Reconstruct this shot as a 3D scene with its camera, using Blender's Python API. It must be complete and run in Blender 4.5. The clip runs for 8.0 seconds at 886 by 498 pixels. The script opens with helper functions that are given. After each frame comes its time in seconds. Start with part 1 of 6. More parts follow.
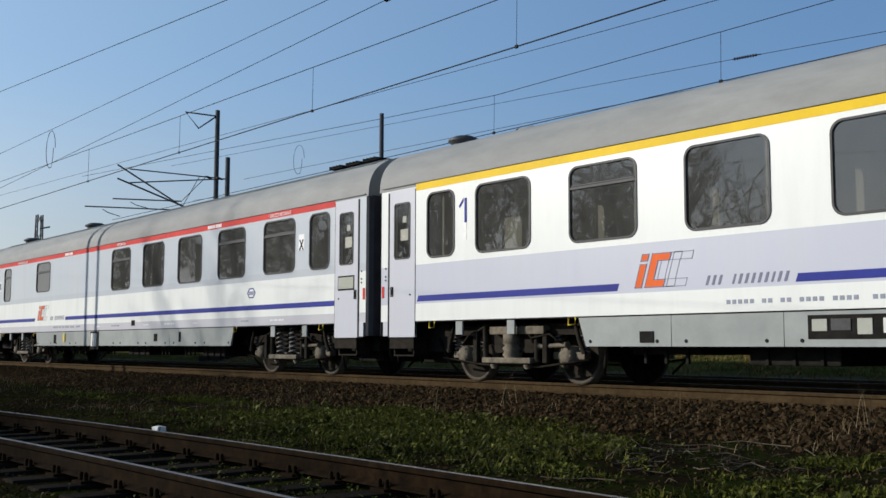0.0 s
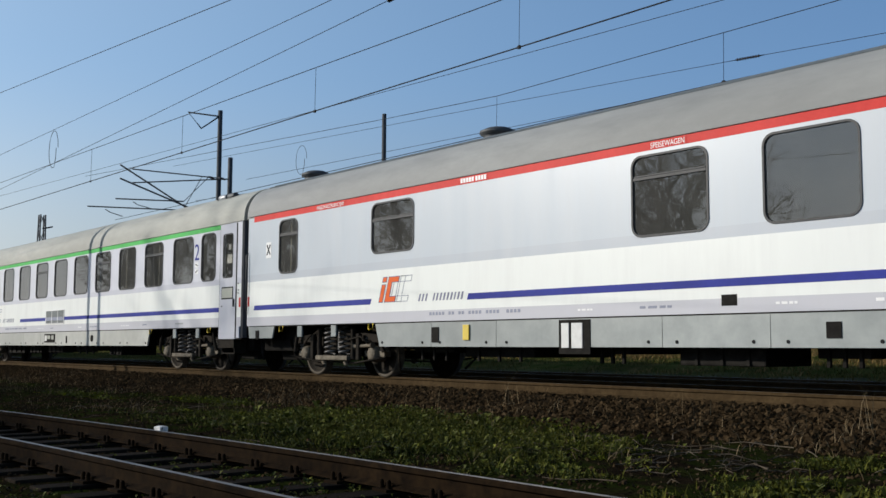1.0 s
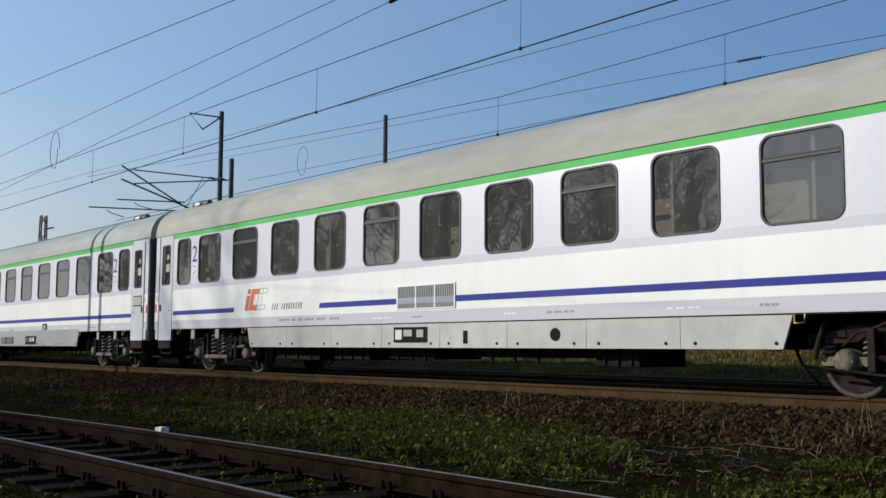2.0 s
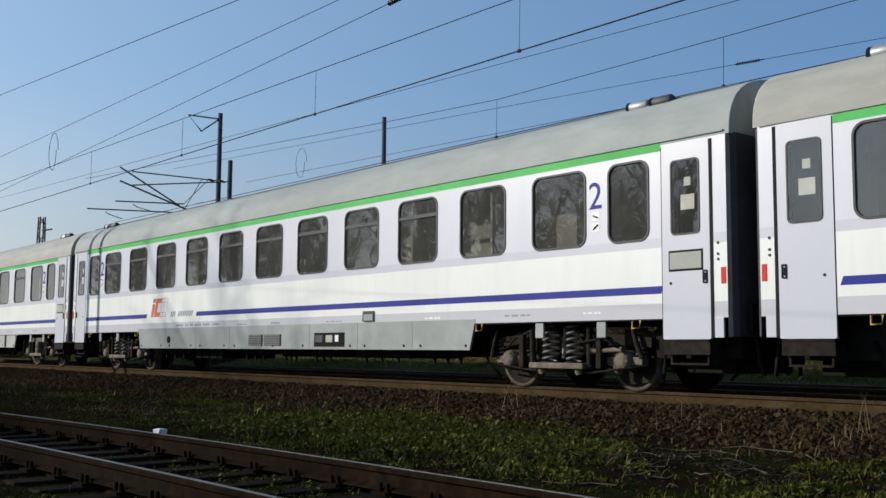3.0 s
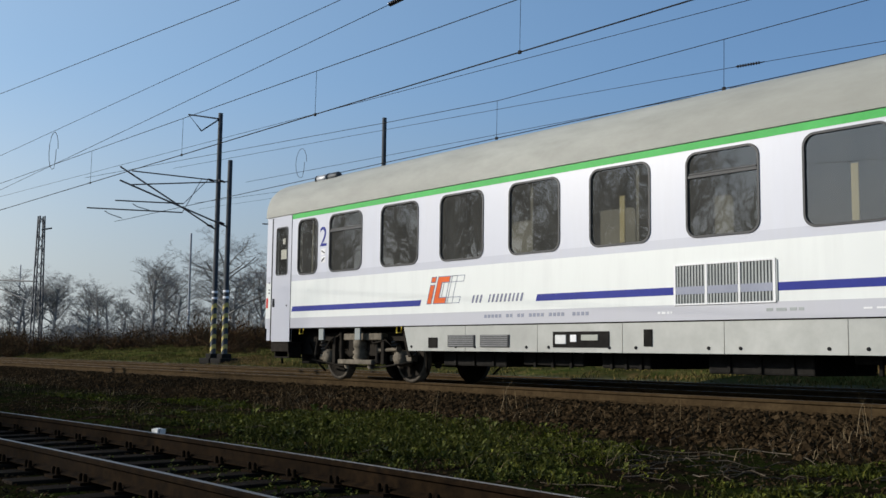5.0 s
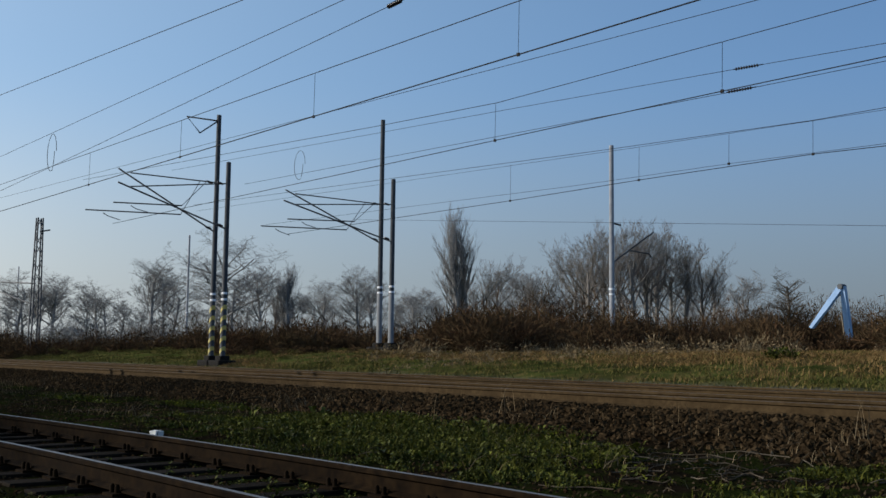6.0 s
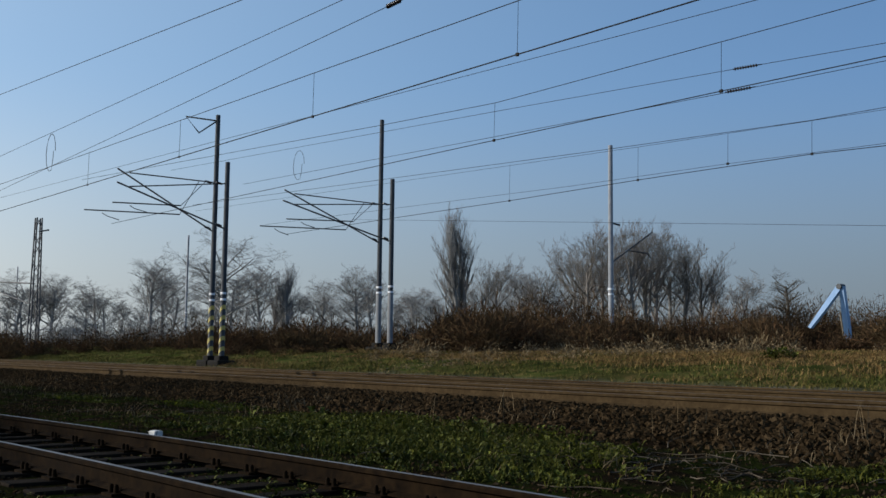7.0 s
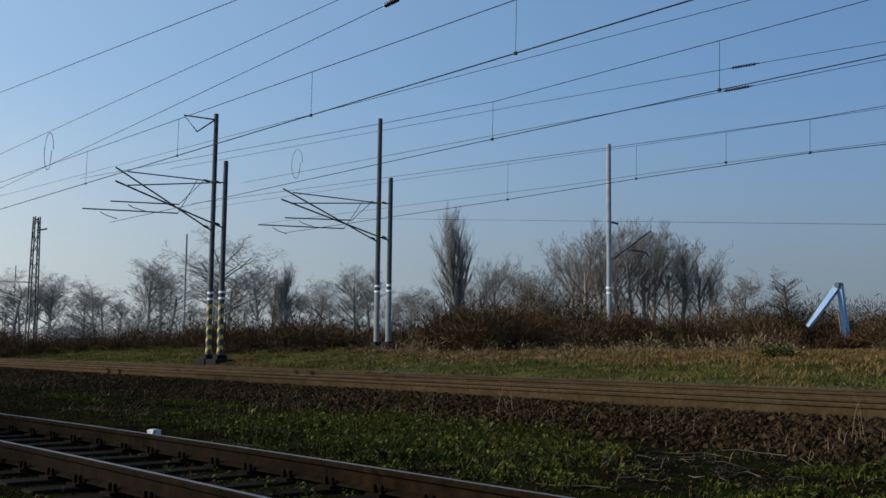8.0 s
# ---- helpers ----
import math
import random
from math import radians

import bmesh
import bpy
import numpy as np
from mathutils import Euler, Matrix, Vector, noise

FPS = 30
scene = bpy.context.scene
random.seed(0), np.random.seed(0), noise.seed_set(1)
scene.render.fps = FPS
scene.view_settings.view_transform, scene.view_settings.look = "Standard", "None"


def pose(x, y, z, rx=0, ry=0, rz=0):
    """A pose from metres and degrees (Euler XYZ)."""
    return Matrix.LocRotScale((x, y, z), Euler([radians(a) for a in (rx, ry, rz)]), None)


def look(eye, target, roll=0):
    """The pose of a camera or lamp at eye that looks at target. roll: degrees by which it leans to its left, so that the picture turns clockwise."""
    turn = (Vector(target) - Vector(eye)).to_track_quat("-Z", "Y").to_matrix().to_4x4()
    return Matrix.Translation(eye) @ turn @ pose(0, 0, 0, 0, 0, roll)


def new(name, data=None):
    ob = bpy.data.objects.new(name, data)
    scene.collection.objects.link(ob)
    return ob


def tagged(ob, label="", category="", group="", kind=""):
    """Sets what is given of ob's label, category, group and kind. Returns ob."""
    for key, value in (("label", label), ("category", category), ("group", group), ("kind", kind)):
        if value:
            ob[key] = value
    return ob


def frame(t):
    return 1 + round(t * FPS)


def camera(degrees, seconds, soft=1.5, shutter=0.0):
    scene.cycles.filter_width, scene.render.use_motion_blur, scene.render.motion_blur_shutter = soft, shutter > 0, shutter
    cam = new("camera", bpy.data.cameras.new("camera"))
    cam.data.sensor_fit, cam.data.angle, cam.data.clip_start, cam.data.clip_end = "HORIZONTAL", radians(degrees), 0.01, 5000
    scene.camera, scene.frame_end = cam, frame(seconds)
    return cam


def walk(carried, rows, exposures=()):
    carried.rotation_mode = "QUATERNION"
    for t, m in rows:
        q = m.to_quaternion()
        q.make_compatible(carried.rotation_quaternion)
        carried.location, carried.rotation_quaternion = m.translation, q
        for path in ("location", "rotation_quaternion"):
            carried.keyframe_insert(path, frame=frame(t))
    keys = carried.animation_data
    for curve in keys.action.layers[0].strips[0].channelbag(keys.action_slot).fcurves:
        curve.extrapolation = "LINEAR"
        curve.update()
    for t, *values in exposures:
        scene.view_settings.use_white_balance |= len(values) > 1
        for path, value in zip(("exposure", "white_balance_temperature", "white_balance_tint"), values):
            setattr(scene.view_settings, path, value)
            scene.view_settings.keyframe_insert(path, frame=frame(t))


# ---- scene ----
# ---- camera ----
cam = camera(45.93, 8.0, soft=1.5, shutter=0.0)
EYE = Vector((0.0, 0.0, 0.589))


def aim(heading, tilt, lean):
    a, b = radians(heading), radians(tilt)
    way = Vector((-math.cos(a) * math.cos(b), math.sin(a) * math.cos(b), math.sin(b)))
    return look(EYE, EYE + way * 10, lean)


walk(cam, [(t, aim(a, b, c)) for t, a, b, c in (
    (0.0, 39.174, 5.363, 0.145), (0.5, 39.11, 5.35, 0.135), (1.0, 39.046, 5.389, 0.241), (1.5, 38.971, 5.399, 0.279),
    (3.0, 39.066, 5.571, 0.404), (3.5, 39.126, 5.559, 0.351), (4.0, 39.155, 5.544, 0.499), (4.5, 39.087, 5.562, 0.652),
    (6.0, 39.175, 5.742, 0.713), (6.5, 39.282, 5.771, 0.785), (7.0, 39.226, 5.74, 0.699), (7.5, 39.325, 5.652, 0.718),
    (8.0, 39.319, 5.675, 0.681))], exposures=[(0.0, 0.0), (4.4, 0.0), (6.2, 0.0), (8.0, 0.0)])

# ---- light ----
SUN_TO = Vector((-0.66, -0.66, 0.345)).normalized()
world = bpy.data.worlds.new("sky")
scene.world = world
world.use_nodes = True
wn = world.node_tree
wn.nodes.clear()
sky = wn.nodes.new("ShaderNodeTexSky")
sky.sky_type = "NISHITA"
sky.sun_disc = False
sky.sun_elevation = math.asin(SUN_TO.z)
sky.sun_rotation = math.atan2(SUN_TO.x, SUN_TO.y)
sky.altitude = 900
sky.air_density, sky.dust_density, sky.ozone_density = 1.0, 0.35, 2.2
bg = wn.nodes.new("ShaderNodeBackground")
bg.inputs["Strength"].default_value = 0.065
wout = wn.nodes.new("ShaderNodeOutputWorld")
wn.links.new(sky.outputs[0], bg.inputs[0])
# haze: paler towards the sun, thickest at the horizon, thin overhead
heaven = wn.nodes.new("ShaderNodeTexCoord")
facing = wn.nodes.new("ShaderNodeVectorMath")
facing.operation = "DOT_PRODUCT"
facing.inputs[1].default_value = SUN_TO
wn.links.new(heaven.outputs["Generated"], facing.inputs[0])
spread = wn.nodes.new("ShaderNodeMapRange")
spread.inputs["From Min"].default_value = -1.0
wn.links.new(facing.outputs["Value"], spread.inputs["Value"])
height = wn.nodes.new("ShaderNodeSeparateXYZ")
wn.links.new(heaven.outputs["Generated"], height.inputs[0])


def sky_ramp(fac, stops):
    r = wn.nodes.new("ShaderNodeValToRGB")
    r.color_ramp.interpolation = "B_SPLINE" if len(stops) > 3 else "EASE"
    while len(r.color_ramp.elements) < len(stops):
        r.color_ramp.elements.new(0.5)
    for e, (at, c) in zip(r.color_ramp.elements, stops):
        e.position, e.color = at, (*c, 1)
    wn.links.new(fac, r.inputs[0])
    return r.outputs["Color"]


haze = wn.nodes.new("ShaderNodeBackground")
wn.links.new(sky_ramp(spread.outputs[0], [(0.0, (0.01, 0.05, 0.15)), (0.42, (0.04, 0.115, 0.26)), (0.76, (0.175, 0.285, 0.415)), (1.0, (0.5, 0.6, 0.68))]), haze.inputs["Color"])
wn.links.new(sky_ramp(height.outputs["Z"], [(0.0, (1, 1, 1)), (0.30, (1, 1, 1)), (1.0, (0.2, 0.2, 0.2))]), haze.inputs["Strength"])
both = wn.nodes.new("ShaderNodeAddShader")
wn.links.new(bg.outputs[0], both.inputs[0])
wn.links.new(haze.outputs[0], both.inputs[1])
horizon = wn.nodes.new("ShaderNodeBackground")
wn.links.new(sky_ramp(spread.outputs[0], [(0.0, (0.14, 0.18, 0.23)), (0.36, (0.165, 0.205, 0.245)), (0.71, (0.335, 0.39, 0.425)), (1.0, (1.5, 1.46, 1.32))]), horizon.inputs["Color"])
layers = wn.nodes.new("ShaderNodeMixShader")
wn.links.new(sky_ramp(height.outputs["Z"], [(0.0, (0.95, 0.95, 0.95)), (0.27, (0, 0, 0))]), layers.inputs[0])
wn.links.new(both.outputs[0], layers.inputs[1])
wn.links.new(horizon.outputs[0], layers.inputs[2])
wn.links.new(layers.outputs[0], wout.inputs[0])
sun = new("sun", bpy.data.lights.new("sun", "SUN"))
sun.data.energy, sun.data.angle, sun.data.color = 4.2, radians(0.6), (1.0, 0.94, 0.85)
sun.matrix_world = look(SUN_TO * 50, (0, 0, 0))

# ---- materials ----


class Nodes:
    """A short hand for a node material."""

    def __init__(self, name, rough=0.6, metal=0.0, spec=0.5):
        self.m = bpy.data.materials.new(name)
        self.m.use_nodes = True
        self.t = self.m.node_tree
        self.p = self.t.nodes["Principled BSDF"]
        self.p.inputs["Roughness"].default_value = rough
        self.p.inputs["Metallic"].default_value = metal
        self.p.inputs["Specular IOR Level"].default_value = spec
        self.c = self.t.nodes.new("ShaderNodeTexCoord")

    def add(self, kind, **values):
        n = self.t.nodes.new(kind)
        for k, v in values.items():
            n.inputs[k.replace("_", " ")].default_value = v
        return n

    def link(self, a, b):
        self.t.links.new(a, b)

    def noise(self, scale, detail=4.0, rough=0.6, stretch=(1, 1, 1), space="Object"):
        mp = self.add("ShaderNodeMapping")
        mp.inputs["Scale"].default_value = stretch
        self.link(self.c.outputs[space], mp.inputs["Vector"])
        n = self.add("ShaderNodeTexNoise", Scale=scale, Detail=detail, Roughness=rough)
        self.link(mp.outputs[0], n.inputs["Vector"])
        return n.outputs["Fac"]

    def ramp(self, fac, stops, constant=False):
        r = self.t.nodes.new("ShaderNodeValToRGB")
        if constant:
            r.color_ramp.interpolation = "CONSTANT"
        e = r.color_ramp.elements
        while len(e) < len(stops):
            e.new(0.5)
        for i, (pos, col) in enumerate(stops):
            e[i].position, e[i].color = pos, (*col, 1)
        self.link(fac, r.inputs[0])
        return r.outputs["Color"]

    def mix(self, fac, a, b, blend="MIX"):
        n = self.t.nodes.new("ShaderNodeMix")
        n.data_type, n.blend_type = "RGBA", blend
        if isinstance(fac, float):
            n.inputs[0].default_value = fac
        else:
            self.link(fac, n.inputs[0])
        for v, i in ((a, 6), (b, 7)):
            if isinstance(v, tuple):
                n.inputs[i].default_value = (*v, 1)
            else:
                self.link(v, n.inputs[i])
        return n.outputs[2]

    def color(self, out):
        self.link(out, self.p.inputs["Base Color"])

    def bump(self, fac, strength=0.3, dist=0.01):
        b = self.add("ShaderNodeBump", Strength=strength, Distance=dist)
        self.link(fac, b.inputs["Height"])
        self.link(b.outputs[0], self.p.inputs["Normal"])

    def gloss(self, fac, lo, hi):
        r = self.add("ShaderNodeMapRange")
        r.inputs["To Min"].default_value, r.inputs["To Max"].default_value = lo, hi
        self.link(fac, r.inputs["Value"])
        self.link(r.outputs[0], self.p.inputs["Roughness"])


def simple(name, lo, hi, scale=8.0, rough=0.6, metal=0.0, bump=0.2, dist=0.005, stretch=(1, 1, 1), spec=0.5, random_tint=0.0):
    n = Nodes(name, rough, metal, spec)
    fine, broad = n.noise(scale, 6, 0.65, stretch), n.noise(scale * 0.13, 3, 0.5, stretch)
    c = n.ramp(fine, [(0.3, lo), (0.7, hi)])
    c = n.mix(n.ramp(broad, [(0.35, (0, 0, 0)), (0.7, (0.55, 0.55, 0.55))]), c, tuple(0.72 * v for v in lo))
    if random_tint:
        info = n.t.nodes.new("ShaderNodeObjectInfo")
        c = n.mix(n.ramp(info.outputs["Random"], [(0, (0, 0, 0)), (1, (random_tint,) * 3)]), c, tuple(0.4 * v for v in lo))
    n.color(c)
    n.gloss(fine, max(0.02, rough - 0.12), min(1, rough + 0.12))
    if bump:
        n.bump(fine, bump, dist)
    return n.m


def island(name, cols, rough=0.95, spec=0.0, scale=25.0):
    """Colours that vary from loose piece to loose piece."""
    n = Nodes(name, rough, 0, spec)
    g = n.t.nodes.new("ShaderNodeNewGeometry")
    k = len(cols)
    c = n.ramp(g.outputs["Random Per Island"], [(i / max(1, k - 1), v) for i, v in enumerate(cols)])
    c = n.mix(0.55, c, n.ramp(n.noise(scale, 3), [(0.3, tuple(0.5 * v for v in cols[0])), (0.7, cols[-1])]))
    n.color(c)
    return n.m


def livery(name, bands):
    """Coach paint: bands of colour by height, with dust streaks and a dull film low down by its own noise."""
    n = Nodes(name, 0.32, 0, 0.5)
    sep = n.t.nodes.new("ShaderNodeSeparateXYZ")
    n.link(n.c.outputs["Object"], sep.inputs[0])
    mr = n.add("ShaderNodeMapRange")
    mr.inputs["From Min"].default_value, mr.inputs["From Max"].default_value = 0.0, 5.0
    n.link(sep.outputs["Z"], mr.inputs["Value"])
    c = n.ramp(mr.outputs[0], [(z / 5.0, col) for z, col in bands], True)
    streak = n.noise(1.6, 5, 0.6, (2.2, 1, 0.25))
    film = n.noise(0.55, 3, 0.5)
    c = n.mix(n.ramp(streak, [(0.45, (0, 0, 0)), (0.8, (0.22, 0.22, 0.22))]), c, (0.42, 0.42, 0.42))
    c = n.mix(n.ramp(film, [(0.45, (0, 0, 0)), (0.75, (0.18, 0.18, 0.18))]), c, (0.50, 0.50, 0.52))
    n.color(c)
    n.gloss(streak, 0.22, 0.42)
    n.bump(film, 0.05, 0.02)
    return n.m


def glass_pane(name, tint=(0.52, 0.54, 0.51), film=0.115):
    """A tinted pane: clear tint mixed with a mirror coat by Fresnel, under a film of dust."""
    m = bpy.data.materials.new(name)
    m.use_nodes = True
    t = m.node_tree
    t.nodes.clear()
    out = t.nodes.new("ShaderNodeOutputMaterial")
    mixer = t.nodes.new("ShaderNodeMixShader")
    fres = t.nodes.new("ShaderNodeFresnel")
    fres.inputs[0].default_value = 2.1
    clear = t.nodes.new("ShaderNodeBsdfTransparent")
    clear.inputs[0].default_value = (*tint, 1)
    shine = t.nodes.new("ShaderNodeBsdfGlossy")
    shine.inputs["Roughness"].default_value = 0.015
    tc = t.nodes.new("ShaderNodeTexCoord")
    nz = t.nodes.new("ShaderNodeTexNoise")
    nz.inputs["Scale"].default_value = 1.3
    bp = t.nodes.new("ShaderNodeBump")
    bp.inputs["Strength"].default_value, bp.inputs["Distance"].default_value = 0.12, 0.02
    t.links.new(tc.outputs["Object"], nz.inputs["Vector"])
    t.links.new(nz.outputs["Fac"], bp.inputs["Height"])
    t.links.new(bp.outputs[0], shine.inputs["Normal"])
    t.links.new(fres.outputs[0], mixer.inputs[0])
    t.links.new(clear.outputs[0], mixer.inputs[1])
    t.links.new(shine.outputs[0], mixer.inputs[2])
    # a film of brake dust, thicker in blotches
    dust = t.nodes.new("ShaderNodeBsdfDiffuse")
    dust.inputs[0].default_value = (0.40, 0.395, 0.365, 1)
    blot = t.nodes.new("ShaderNodeTexNoise")
    blot.inputs["Scale"].default_value, blot.inputs["Detail"].default_value = 2.2, 5.0
    amount = t.nodes.new("ShaderNodeMapRange")
    amount.inputs["From Min"].default_value, amount.inputs["From Max"].default_value = 0.3, 0.7
    amount.inputs["To Min"].default_value, amount.inputs["To Max"].default_value = film * 0.7, film * 1.3
    t.links.new(tc.outputs["Object"], blot.inputs["Vector"])
    t.links.new(blot.outputs["Fac"], amount.inputs["Value"])
    soiled = t.nodes.new("ShaderNodeMixShader")
    t.links.new(amount.outputs[0], soiled.inputs[0])
    t.links.new(mixer.outputs[0], soiled.inputs[1])
    t.links.new(dust.outputs[0], soiled.inputs[2])
    t.links.new(soiled.outputs[0], out.inputs["Surface"])
    return m


WHITE, PALE = (0.765, 0.785, 0.755), (0.50, 0.50, 0.54)
